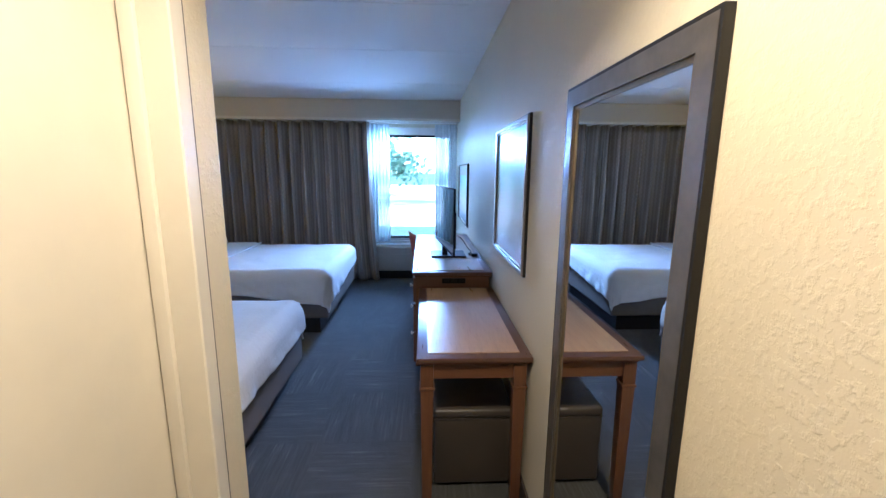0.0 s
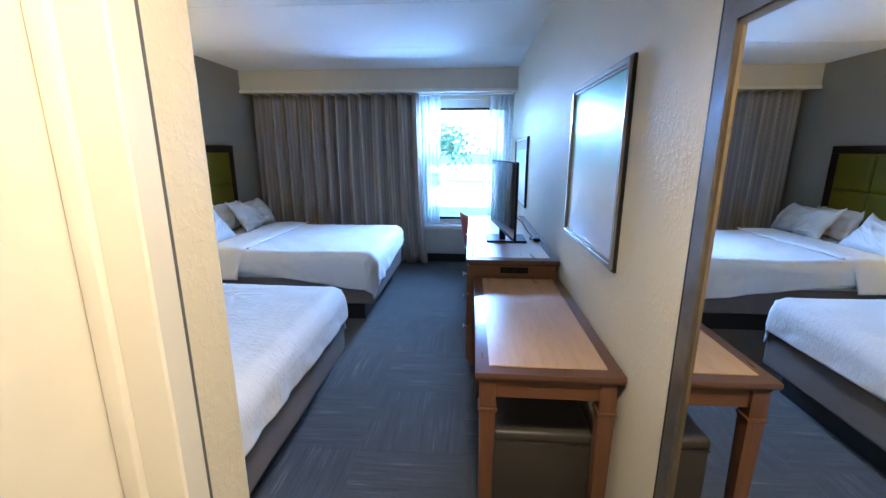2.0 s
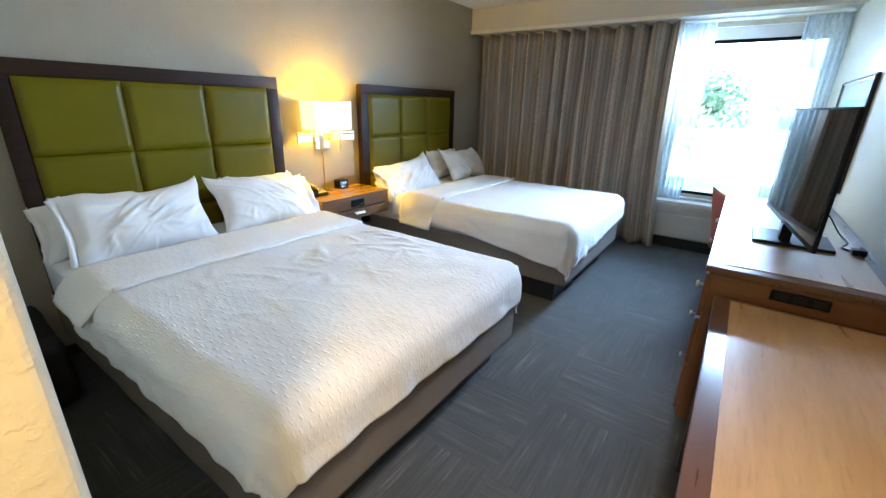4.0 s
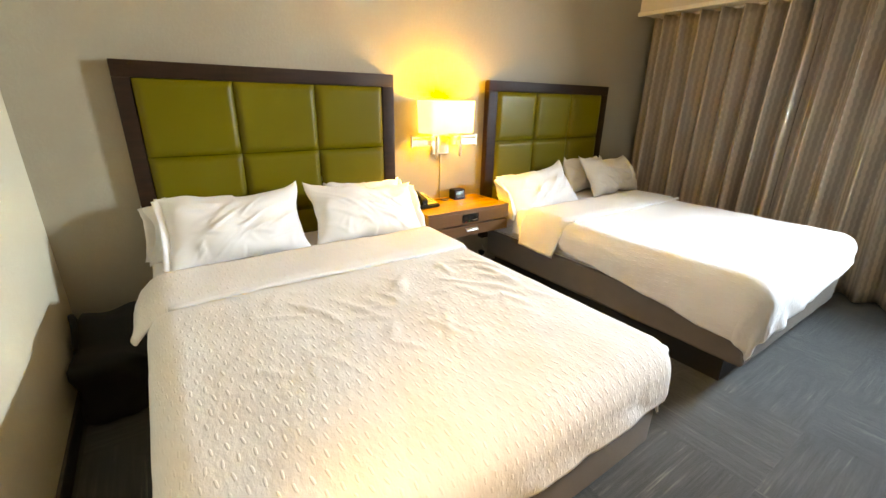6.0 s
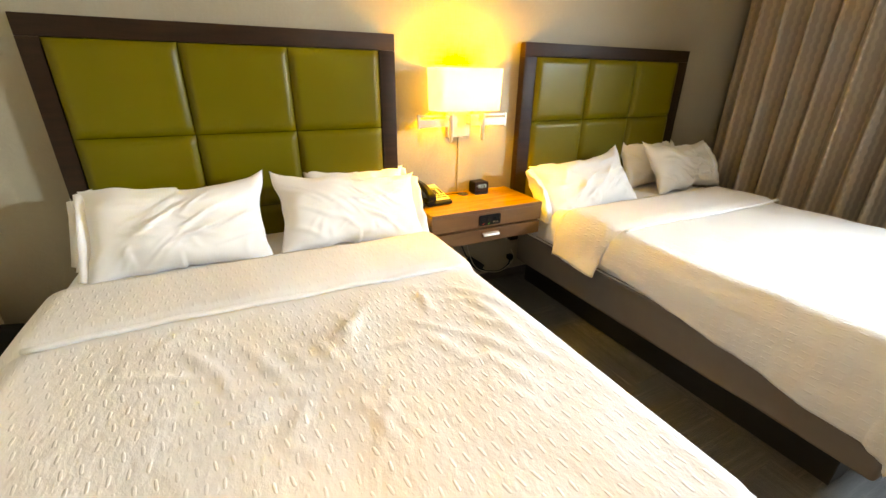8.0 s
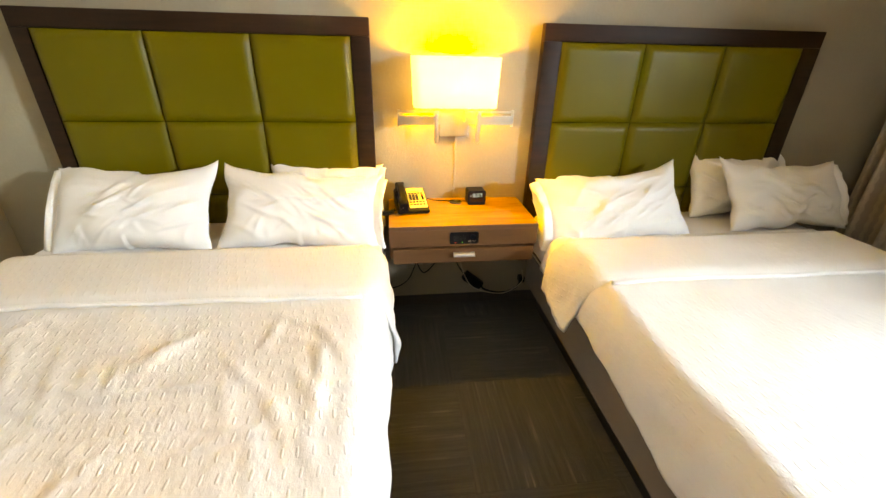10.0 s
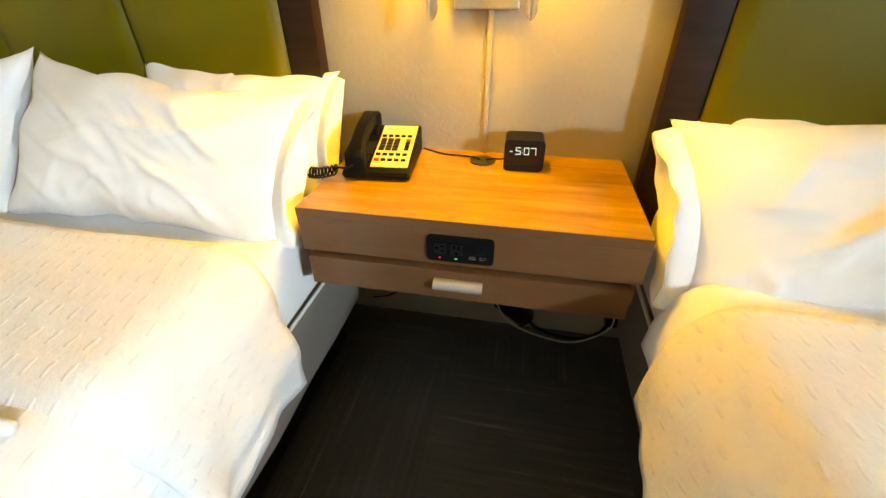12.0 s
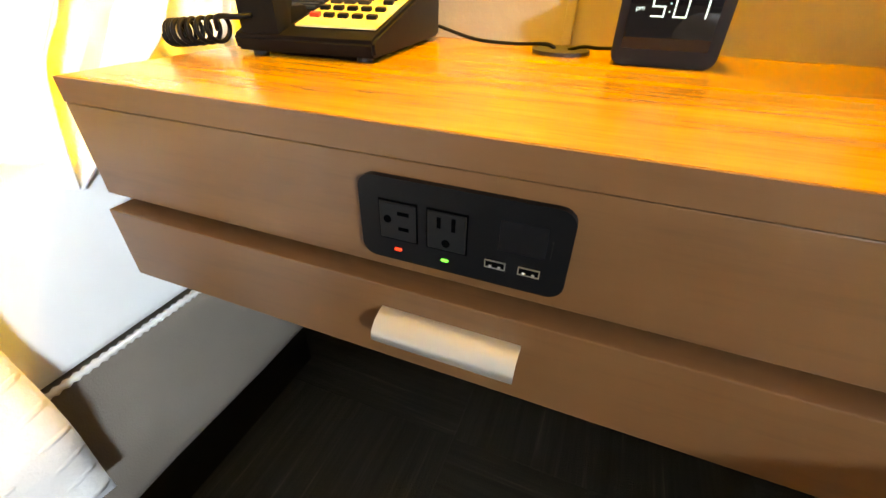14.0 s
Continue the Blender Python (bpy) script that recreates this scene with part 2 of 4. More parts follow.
FRAME_WOOD.node_tree.nodes["Principled BSDF"].inputs["Specular IOR Level"].default_value = 0.2
DESK_TOP = wood("desk_border_wood", (0.105, 0.052, 0.030), (0.085, 0.041, 0.024), 0.3, along="y")
DESK_WOOD = wood("cherry_wood", (0.15, 0.066, 0.027), (0.10, 0.042, 0.018), 0.32, along="z")
DESK_FRONT = wood("cherry_wood_cross", (0.15, 0.066, 0.027), (0.10, 0.042, 0.018), 0.32, along="x")
INLAY = wood("pale_veneer", (0.43, 0.285, 0.150), (0.34, 0.212, 0.108), 0.30, 0.6, along="y")
STAND_TOP = wood("nightstand_veneer", (0.45, 0.232, 0.030), (0.28, 0.130, 0.014), 0.24, 1.3, along="y")
STAND_SIDE = wood("nightstand_brown", (0.162, 0.071, 0.027), (0.135, 0.057, 0.021), 0.40, 0.4, along="y")
k = Nodes("green_leatherette", 0.38)
g = k.noise(110.0, detail=3.0)
k.colour(k.mix(k.noise(3.0), (0.118, 0.096, 0.001), (0.140, 0.114, 0.002)))
k.b.inputs["Specular IOR Level"].default_value = 0.22
k.bump(g, 0.18, 0.002)
GREEN = k.mat
k = Nodes("brown_leather", 0.33)
g = k.n("TexVoronoi", Scale=190.0)
k.l(k.co.outputs["Object"], g.inputs["Vector"])
k.colour(k.mix(k.noise(5.0), (0.042, 0.035, 0.027), (0.062, 0.051, 0.040)))
k.bump(g.outputs["Distance"], 0.25, 0.002)
LEATHER = k.mat
SHEET = linen("white_sheet", (0.80, 0.79, 0.77))
COVER = linen("white_coverlet", (0.78, 0.76, 0.73), True)
PILLOW = linen("pillow_cotton", (0.82, 0.81, 0.79))
SKIRT = plain("taupe_box_cloth", (0.185, 0.152, 0.122), 0.9, vary=0.1, bump=0.4, fine=420)
# Also blackens the block that paints shade behind the nightstand's drawer gap.
PLINTH = plain("black_plinth_and_gap_shade", (0.012, 0.011, 0.010), 0.5)
BLACK = plain("black_plastic", (0.005, 0.005, 0.0055), 0.45, bump=0.05)
BLACK.node_tree.nodes["Principled BSDF"].inputs["Specular IOR Level"].default_value = 0.14
SOCKET = plain("charcoal_plastic", (0.0085, 0.0085, 0.009), 0.5, bump=0.05)
VOID = plain("dark_slot", (0.002, 0.002, 0.002), 0.9, bump=0)
VOID.node_tree.nodes["Principled BSDF"].inputs["Specular IOR Level"].default_value = 0.0
SOCKET.node_tree.nodes["Principled BSDF"].inputs["Specular IOR Level"].default_value = 0.2
SOFTBLACK = plain("black_fabric", (0.005, 0.005, 0.0055), 0.85, bump=0.5, fine=300)
RUBBER = plain("dark_grey_plastic", (0.018, 0.018, 0.019), 0.5)
ALU = plain("brushed_aluminium", (0.78, 0.76, 0.72), 0.40, 0.9, 0.02, 30, 0)
NICKEL = plain("satin_nickel", (0.72, 0.68, 0.60), 0.33, 0.95, 0.05, 20)
SILVER = plain("silver_frame", (0.42, 0.385, 0.325), 0.34, 0.75, 0.25, 14)
BRONZE = plain("bronze_frame", (0.25, 0.225, 0.19), 0.36, 0.75, 0.3, 14)
GOLD = plain("gold_bead", (0.36, 0.29, 0.18), 0.32, 0.9, 0.15, 20)
DARKEDGE = plain("dark_frame_edge", (0.007, 0.006, 0.005), 0.6)
WHITE = plain("white_plastic", (0.72, 0.70, 0.66), 0.42, vary=0.05)
ACGREY = plain("beige_metal", (0.52, 0.48, 0.42), 0.42, vary=0.06)
CREAM = plain("cream_faceplate", (0.80, 0.66, 0.30), 0.4, vary=0.04)
RED = plain("red_key", (0.45, 0.04, 0.02), 0.4)
RUST = plain("rust_upholstery", (0.36, 0.14, 0.10), 0.85, bump=0.4, fine=350)
MATT = plain("pale_mat_board", (0.62, 0.66, 0.66), 0.8, vary=0.05)
k = Nodes("mirror_glass", 0.0, 1.0)
k.colour((0.93, 0.94, 0.93))
MIRROR = k.mat
k = Nodes("window_glass", 0.0)
k.colour((0.74, 0.94, 1.0))
k.b.inputs["Transmission Weight"].default_value = 1.0
k.b.inputs["IOR"].default_value = 1.45
GLASS = k.mat
k = Nodes("screen_glass", 0.025)
k.colour(k.mix(k.noise(3.0), (0.006, 0.006, 0.007), (0.010, 0.010, 0.011)))
SCREEN = k.mat
k = Nodes("sheer_voile", 0.8)
k.colour((0.80, 0.83, 0.84))
tr = k.n("BsdfTranslucent", Color=(0.70, 0.78, 0.82, 1))
tp = k.n("BsdfTransparent", Color=(1, 1, 1, 1))
m1, m2 = k.n("MixShader"), k.n("MixShader")
m1.inputs[0].default_value = 0.55
thread = k.ramp(k.noise(260.0, k.mapped((1, 1, 0.15)), 2.0), (0.35, 0.66), (0.65, 0.90))
k.l(thread, m2.inputs[0])
k.l(k.b.outputs[0], m1.inputs[1])
k.l(tr.outputs[0], m1.inputs[2])
k.l(tp.outputs[0], m2.inputs[1])
k.l(m1.outputs[0], m2.inputs[2])
k.l(m2.outputs[0], k.t.nodes["Material Output"].inputs[0])
SHEER = k.mat
k = Nodes("lit_shade", 0.8)
k.colour((0.85, 0.78, 0.62))
k.b.inputs["Emission Color"].default_value = (1.0, 0.66, 0.13, 1)
k.b.inputs["Emission Strength"].default_value = 0.12
SHADE = k.mat
DIGIT = glow("clock_digit", (0.60, 0.95, 1.0), 0.02)
LED_RED = glow("red_led", (1.0, 0.05, 0.02), 0.045)
LED_GREEN = glow("green_led", (0.08, 1.0, 0.10), 0.035)
DOWNLIGHT = glow("downlight_lens", (1.0, 0.80, 0.55), 0.25)
# Cyan-to-lilac gradient: the window's reflection in the glass, put into the print's colour.
k = Nodes("print_with_reflection", 0.35)
sep = k.n("SeparateXYZ")
k.l(k.co.outputs["Generated"], sep.inputs[0])
cl = k.noise(2.2, k.mapped((1, 2.5, 5)), 4.0)
h = k.math("ADD", sep.outputs[2], k.math("MULTIPLY", cl, 0.35))
k.colour(k.ramp(h, (0.25, (0.60, 0.60, 0.66)), (0.55, (0.72, 0.78, 0.84)), (0.75, (0.58, 0.83, 0.80)), (1.0, (0.40, 0.80, 0.74))))
k.b.inputs["Coat Weight"].default_value = 0.12
k.b.inputs["Coat Roughness"].default_value = 0.03
k.b.inputs["Specular IOR Level"].default_value = 0.2
PRINT = k.mat
GRASS = plain("grass", (0.036, 0.062, 0.030), 0.9, vary=0.5, scale=1.2, bump=0.6, fine=30)
PAVING = plain("pale_concrete", (0.42, 0.41, 0.385), 0.85, vary=0.15, scale=0.6)
BARK = plain("bark", (0.10, 0.075, 0.055), 0.9, vary=0.4, bump=0.6, fine=40)
k = Nodes("leaves", 0.55)
k.colour(k.mix(k.island(), (0.10, 0.17, 0.10), (0.17, 0.27, 0.17)))
lt, lm = k.n("BsdfTranslucent", Color=(0.18, 0.30, 0.18, 1)), k.n("MixShader")
lm.inputs[0].default_value = 0.45
k.l(k.b.outputs[0], lm.inputs[1])
k.l(lt.outputs[0], lm.inputs[2])
k.l(lm.outputs[0], k.t.nodes["Material Output"].inputs[0])
LEAF = k.mat

# ---- the room ----
W, N, S, H = -3.31, 6.26, 1.38, 2.385      # headboard wall, window wall, near wall, ceiling
HX, HB = -0.935, -1.7                        # hall's side wall, entrance wall
T = 0.15

floor = solid("floor", boxes((W - T, T, HB - T, N + T, -0.12, -0.008)), UNDERLAY, "floor slab under grey-blue streaked carpet tiles", "floor")
solid("wall_west", boxes((W - T, W, S - T, N + T, -0.008, H)), ACCENT, "taupe painted headboard wall", "wall")
solid("wall_east", boxes((0, T, HB - T, N + T, -0.008, H)), WALL, "cream textured plaster wall", "wall")
win = (-1.16, -0.05, 0.52, 2.10)
solid("wall_north", boxes((W, win[0], N, N + T, -0.008, H), (win[1], 0, N, N + T, -0.008, H), (win[0], win[1], N, N + T, -0.008, win[2]), (win[0], win[1], N, N + T, win[3], H)), WALL, "painted window wall behind the curtains", "wall")
bm = boxes((W, HX - 0.12, S - T, S, -0.008, H))
prism(bm, rounded(0.12, T + 0.001, 0.012, 4, HX - 0.06, S - T / 2), 2, -0.008, H)
solid("wall_south", bm, WALL, "cream textured plaster wall beside the bed", "wall")
dy0, dy1, dz = 0.36, 1.235, 2.06
solid("wall_hall", boxes((HX - 0.12, HX, HB, dy0, -0.008, H), (HX - 0.12, HX, dy1, S - T, -0.008, H), (HX - 0.12, HX, dy0, dy1, dz, H)), WALL, "cream textured hall wall with a door", "wall")
solid("wall_entrance", boxes((HX - 0.12, 0, HB - T, HB, -0.008, H)), WALL, "plain cream wall at the hall's end", "wall")
bm = boxes((W - T, T, HB - T, N + T, H + 0.012, H + 0.2))
for y0, y1 in ((-1.84, -0.66), (-0.654, 0.5), (0.506, 1.62), (1.626, 2.785), (2.791, 3.66), (3.666, 4.83), (4.836, 5.78)):
    box(bm, W, 0, y0, y1, H, H + 0.012, 0.002, 1)
solid("ceiling", bm, CEILING, "white stippled plank ceiling with fine joints", "ceiling")
solid("soffit", boxes((W, 0, 5.79, N, 2.145, H)), SOFFIT, "beige boxed soffit over the curtains", "soffit")
solid("trim_soffit", boxes((W, 0, 5.765, 5.79, 2.125, 2.158), bev=0.004), TRIM_PAINT, "cream bead under the soffit", "trim")
bm = boxes((-0.012, 0, S - 1.0, N, 0, 0.10), (-0.012, 0, HB, S - 1.0, 0, 0.10), (W, W + 0.012, S, N, 0, 0.06), (W + 0.012, HX, S, S + 0.012, 0, 0.10), (HX, HX + 0.012, 1.30, S - 0.002, 0, 0.10), bev=0.002)
solid("baseboard", bm, BASEBOARD, "dark vinyl baseboard", "baseboard")

# hall door with its metal frame
door = thing("door_1", (HX - 0.09, 0.8, 0), "closed cream painted flush door in a hall frame", "door", kind="structure")
part("door_leaf", boxes((HX - 0.118, HX - 0.075, dy0 + 0.032, dy1 - 0.034, 0.008, dz - 0.02), bev=0.002), DOOR_PAINT, door)
bm = bmesh.new()
for y, q in ((dy1, 1), (dy0, -1)):
    prism(bm, [(a, y + q * b) for a, b in ((HX - 0.12, -0.030), (HX + 0.010, -0.030), (HX + 0.013, -0.027), (HX + 0.011, 0.018), (HX + 0.008, 0.022), (HX - 0.002, 0.022), (HX - 0.002, 0.0), (HX - 0.12, 0.0))], 2, 0, dz + 0.03)
box(bm, HX - 0.12, HX + 0.016, dy0 + 0.030, dy1 - 0.030, dz - 0.018, dz + 0.03, 0.004)
box(bm, HX - 0.072, HX - 0.045, dy1 - 0.044, dy1 - 0.0302, 0, dz - 0.018, 0.003)
part("door_frame", bm, TRIM_PAINT, door, smooth=30)
# Narrow dark grey strip between the frame and the plaster.
part("sealant_joint", boxes((HX - 0.003, HX + 0.007, dy1 + 0.022, dy1 + 0.031, 0.10, dz + 0.03), bev=0.002), GREY_STRIP, door, "narrow dark grey strip beside the frame")
bm = bmesh.new()
tube(bm, [(HX - 0.076, 0.44, 1.0), (HX - 0.03, 0.44, 1.0), (HX - 0.025, 0.46, 1.0), (HX - 0.025, 0.55, 1.0)], 0.009)
part("door_handle", bm, NICKEL, door, "satin nickel lever", True)

down = thing("ceiling_downlight", (-0.47, 0.80, H), "recessed round downlight with a white trim ring", "downlight")
bm = bmesh.new()
tube(bm, [(-0.47 + 0.085 * math.cos(a), 0.80 + 0.085 * math.sin(a), H - 0.003) for a in (2 * math.pi * i / 32 for i in range(33))], 0.008, 6, False)
part("trim_ring", bm, WHITE, down, smooth=True)
bm = bmesh.new()
bmesh.ops.create_circle(bm, cap_ends=True, segments=32, radius=0.08, matrix=Matrix.Translation((-0.47, 0.80, H - 0.002)))
part("lens", bm, DOWNLIGHT, down)

# window
window = thing("window_1", (-0.6, N, win[2]), "large fixed window with a pale frame and dark glazing bead", "window", kind="structure")
bm = boxes((win[0], win[0] + 0.05, N + 0.03, N + 0.11, win[2], win[3]), (win[1] - 0.05, win[1], N + 0.03, N + 0.11, win[2], win[3]), (win[0] + 0.05, win[1] - 0.05, N + 0.03, N + 0.11, win[3] - 0.10, win[3]), (win[0] + 0.05, win[1] - 0.05, N + 0.03, N + 0.11, win[2], win[2] + 0.03), bev=0.003)
part("window_frame", bm, WHITE, window)
bm = boxes((win[0] + 0.05, win[1] - 0.05, N + 0.045, N + 0.075, win[3] - 0.13, win[3] - 0.10), (win[0] + 0.05, win[1] - 0.05, N + 0.045, N + 0.075, win[2] + 0.03, win[2] + 0.06), bev=0.002)
part("glazing_bead", bm, BLACK, window, "dark glazing bead")
glass = part("pane", boxes((win[0] + 0.05, win[1] - 0.05, N + 0.055, N + 0.061, win[2] + 0.06, win[3] - 0.13)), GLASS, window)
glass.visible_shadow = False
part("window_sill", boxes((win[0], win[1], N - 0.03, N + 0.03, win[2] - 0.025, win[2]), bev=0.004), WHITE, window)

# ---- curtains ----
def hanging(name, mat, parent, x0, x1, y, z0, z1, folds, depth, seed, flare=0.0, thick=0.0):
    """Pleated cloth from a rail; the pleats loosen towards the hem."""
    rnd = random.Random(seed)
    cols, rows = folds * 20, 22
    phase = [rnd.uniform(-0.5, 0.5) for _ in range(folds + 2)]
    gain = [rnd.uniform(0.65, 1.25) for _ in range(folds + 2)]
    bm = bmesh.new()
    uvl = bm.loops.layers.uv.new("UVMap")
    grid, run, last = [], [], None
    for i in range(cols + 1):
        f = i / cols * folds
        k0, fr = int(f), f - int(f)
        g = gain[k0] * (1 - fr) + gain[k0 + 1] * fr
        p = phase[k0] * (1 - fr) + phase[k0 + 1] * fr
        a = 2 * math.pi * f + p
        col = []
        for j in range(rows + 1):
            h = j / rows
            d = depth * g * (0.75 + 0.25 * h)
            w = math.sin(a)
            xx = x0 + (x1 - x0) * (i / cols) * (1 + flare * (1 - h) ** 2) + 0.010 * math.sin(2 * a) * h + 0.012 * noise.noise((f * 0.9, h * 2.2, seed))
            yy = y + d * (w * (0.8 + 0.2 * w * w)) + 0.018 * noise.noise((f * 0.7, h * 1.6, seed + 5))
            col.append(bm.verts.new((xx, yy, z0 + (z1 - z0) * h)))
        if last:
            run.append(run[-1] + (col[rows].co - last[rows].co).length)
        else:
            run.append(0.0)
        last = col
        grid.append(col)
    for i in range(cols):
        for j in range(rows):
            fc = bm.faces.new((grid[i][j], grid[i + 1][j], grid[i + 1][j + 1], grid[i][j + 1]))
            for loop, (a, b) in zip(fc.loops, ((i, j), (i + 1, j), (i + 1, j + 1), (i, j + 1))):
                loop[uvl].uv = (run[a], b / rows * (z1 - z0))
    ob = part(name, bm, mat, parent, smooth=True)
    if thick:
        mod = ob.modifiers.new("cloth", "SOLIDIFY")
        mod.thickness = thick
    return ob


drape = thing("blackout_curtain", (-2.2, 6.05, 0), "drawn taupe pleated curtain with woven zigzag bands", "curtain")
hanging("curtain_panel", CURTAIN, drape, -3.26, -1.98, 6.01, 0.015, 2.135, 8, 0.105, 3, thick=0.004)
hanging("curtain_panel", CURTAIN, drape, -1.99, -1.17, 5.995, 0.012, 2.135, 5, 0.105, 8, 0.12, thick=0.004)
part("curtain_rail", boxes((-3.28, -0.03, 6.03, 6.07, 2.128, 2.1445)), WHITE, drape)
voile = thing("sheer_curtain", (-0.6, 6.15, 0), "white translucent sheer curtain drawn to both sides", "curtain")
hanging("sheer_panel", SHEER, voile, -1.24, -0.93, 6.15, 0.53, 2.13, 7, 0.020, 12)
hanging("sheer_panel", SHEER, voile, -0.30, -0.015, 6.15, 0.53, 2.13, 7, 0.020, 14)

# air conditioner under the window
ac = thing("air_conditioner", (-0.6, 6.17, 0), "beige through-wall air conditioner under the window on a black base", "air conditioner")
part("body", boxes((-1.15, -0.07, 6.07, 6.255, 0.115, 0.455), bev=0.012), ACGREY, ac, smooth=30)
part("front_panel", boxes((-1.13, -0.09, 6.055, 6.069, 0.13, 0.36), bev=0.005), ACGREY, ac)
part("top_grille", boxes((-1.15, -0.07, 6.09, 6.25, 0.456, 0.49), bev=0.006), WHITE, ac, "white air grille")
for i in range(16):
    x = -1.11 + i * 0.063
    part("louvre", boxes((x, x + 0.059, 6.0655, 6.069, 0.372, 0.44), bev=0.001), ACGREY, ac)
part("base", boxes((-1.12, -0.10, 6.10, 6.25, 0, 0.115), bev=0.004), PLINTH, ac, "black recessed base")

# ---- desk, bench and what stands by the mirror wall ----
def bordered_top(top, x0, x1, y0, y1, z, t, rim, parent):
    bm = bmesh.new()
    box(bm, x0, x1, y0, y1, z - t, z - 0.0025, 0.006)
    part("top", bm, DESK_TOP, parent, smooth=30)
    part("inlay", boxes((x0 + rim, x1 - rim, y0 + rim, y1 - rim * 0.6, z - 0.0025, z + 0.0008)), top, parent, "pale veneer panel set in a dark border")
    bm = boxes((x0 + 0.015, x1, y0 + 0.015, y1, z - t - 0.014, z - t), bev=0.005)
    part("moulding", bm, DESK_FRONT, parent)


def leg(x, y, z1, w, parent):
    """Square tapering leg with a block and a collar at its head."""
    bm = bmesh.new()
    h = w / 2
    box(bm, x - h, x + h, y - h, y + h, z1 - 0.105, z1, 0.003)
    box(bm, x - h - 0.005, x + h + 0.005, y - h - 0.005, y + h + 0.005, z1 - 0.118, z1 - 0.105, 0.004)
    vs = box(bm, x - h, x + h, y - h, y + h, 0, z1 - 0.118, 0.003)
    for v in vs:
        if v.co.z < 0.2:
            v.co.x, v.co.y = x + (v.co.x - x) * 0.74, y + (v.co.y - y) * 0.74
    part("leg", bm, DESK_WOOD, parent, smooth=30)


bench = thing("luggage_bench", (-0.24, 2.45, 0), "cherry wood luggage bench with a pale inlaid top against the wall", "bench")
bordered_top(INLAY, -0.489, -0.004, 1.94, 2.998, 0.745, 0.024, 0.048, bench)
for lx in (-0.445, -0.05):
    for ly in (1.99, 2.94):
        leg(lx, ly, 0.707, 0.055, bench)
part("apron", boxes((-0.417, -0.077, 1.975, 1.995, 0.635, 0.707), bev=0.002), DESK_FRONT, bench)
part("apron", boxes((-0.46, -0.44, 2.018, 2.912, 0.635, 0.707), bev=0.002), DESK_WOOD, bench)
part("apron", boxes((-0.055, -0.035, 2.018, 2.912, 0.635, 0.707), bev=0.002), DESK_WOOD, bench)

ott = thing("ottoman", (-0.23, 2.3, 0), "dark brown leather cube ottoman pushed under the bench", "ottoman")
bm = bmesh.new()
box(bm, -0.412, -0.036, 2.105, 2.525, 0.015, 0.362, 0.016, 3)
part("body", bm, LEATHER, ott, smooth=40)
bm = bmesh.new()
box(bm, -0.414, -0.034, 2.103, 2.527, 0.358, 0.408, 0.024, 4)
part("cushion", bm, LEATHER, ott, smooth=40)
bm = bmesh.new()
tube(bm, [(-0.410, 2.104, 0.361), (-0.038, 2.104, 0.361), (-0.035, 2.526, 0.361), (-0.413, 2.526, 0.361), (-0.410, 2.104, 0.361)], 0.003, 6)
part("piping", bm, LEATHER, ott, smooth=True)
part("foot", boxes((-0.38, -0.07, 2.14, 2.49, 0, 0.015)), PLINTH, ott)

desk = thing("desk", (-0.27, 3.85, 0), "long dark cherry desk with inlaid top and drawers", "desk")
bordered_top(INLAY, -0.536, -0.004, 3.0, 4.69, 0.848, 0.026, 0.05, desk)
desk.children[-2].data.materials[0] = wood("desk_field_wood", (0.16, 0.085, 0.05), (0.10, 0.05, 0.03), 0.11, 0.8, "y")
part("carcass", boxes((-0.515, -0.02, 3.025, 4.67, 0.615, 0.808), bev=0.003), DESK_FRONT, desk)
part("end_panel", boxes((-0.514, -0.03, 3.03, 3.06, 0.17, 0.615), bev=0.002), DESK_WOOD, desk)
part("pedestal", boxes((-0.514, -0.03, 3.06, 3.62, 0.17, 0.615), bev=0.002), DESK_WOOD, desk)
part("pedestal", boxes((-0.514, -0.03, 4.55, 4.66, 0.17, 0.615), bev=0.002), DESK_WOOD, desk)
part("plinth", boxes((-0.45, -0.05, 3.10, 3.58, 0, 0.17)), PLINTH, desk, "dark recessed base")
part("plinth", boxes((-0.45, -0.05, 4.57, 4.64, 0, 0.17)), PLINTH, desk)
for z0, z1, ya, yb in ((0.63, 0.80, 3.04, 3.60), (0.41, 0.605, 3.07, 3.60), (0.185, 0.40, 3.07, 3.60), (0.63, 0.80, 3.62, 4.13), (0.63, 0.80, 4.15, 4.65)):
    d = part("drawer", boxes((-0.530, -0.514 if z0 > 0.6 else -0.507, ya, yb, z0, z1), bev=0.003), DESK_WOOD, desk)
    bm = bmesh.new()
    ym, zm = (ya + yb) / 2 if z0 < 0.6 or ya > 3.5 else 3.16, (z0 + z1) / 2
    tube(bm, [(-0.530, ym, zm), (-0.545, ym, zm), (-0.547, ym, zm), (-0.556, ym, zm)], [0.006, 0.005, 0.014, 0.011], 12)
    part("knob", bm, NICKEL, d, "satin nickel knob", True)
outlet = part("power_outlet", boxes((-0.338, -0.18, 3.014, 3.026, 0.765, 0.80), bev=0.004), BLACK, desk, "black power and data outlet")
for i in range(3):
    x = -0.325 + i * 0.05
    part("socket", boxes((x, x + 0.034, 3.011, 3.0145, 0.770, 0.795), bev=0.002), SOCKET, outlet)

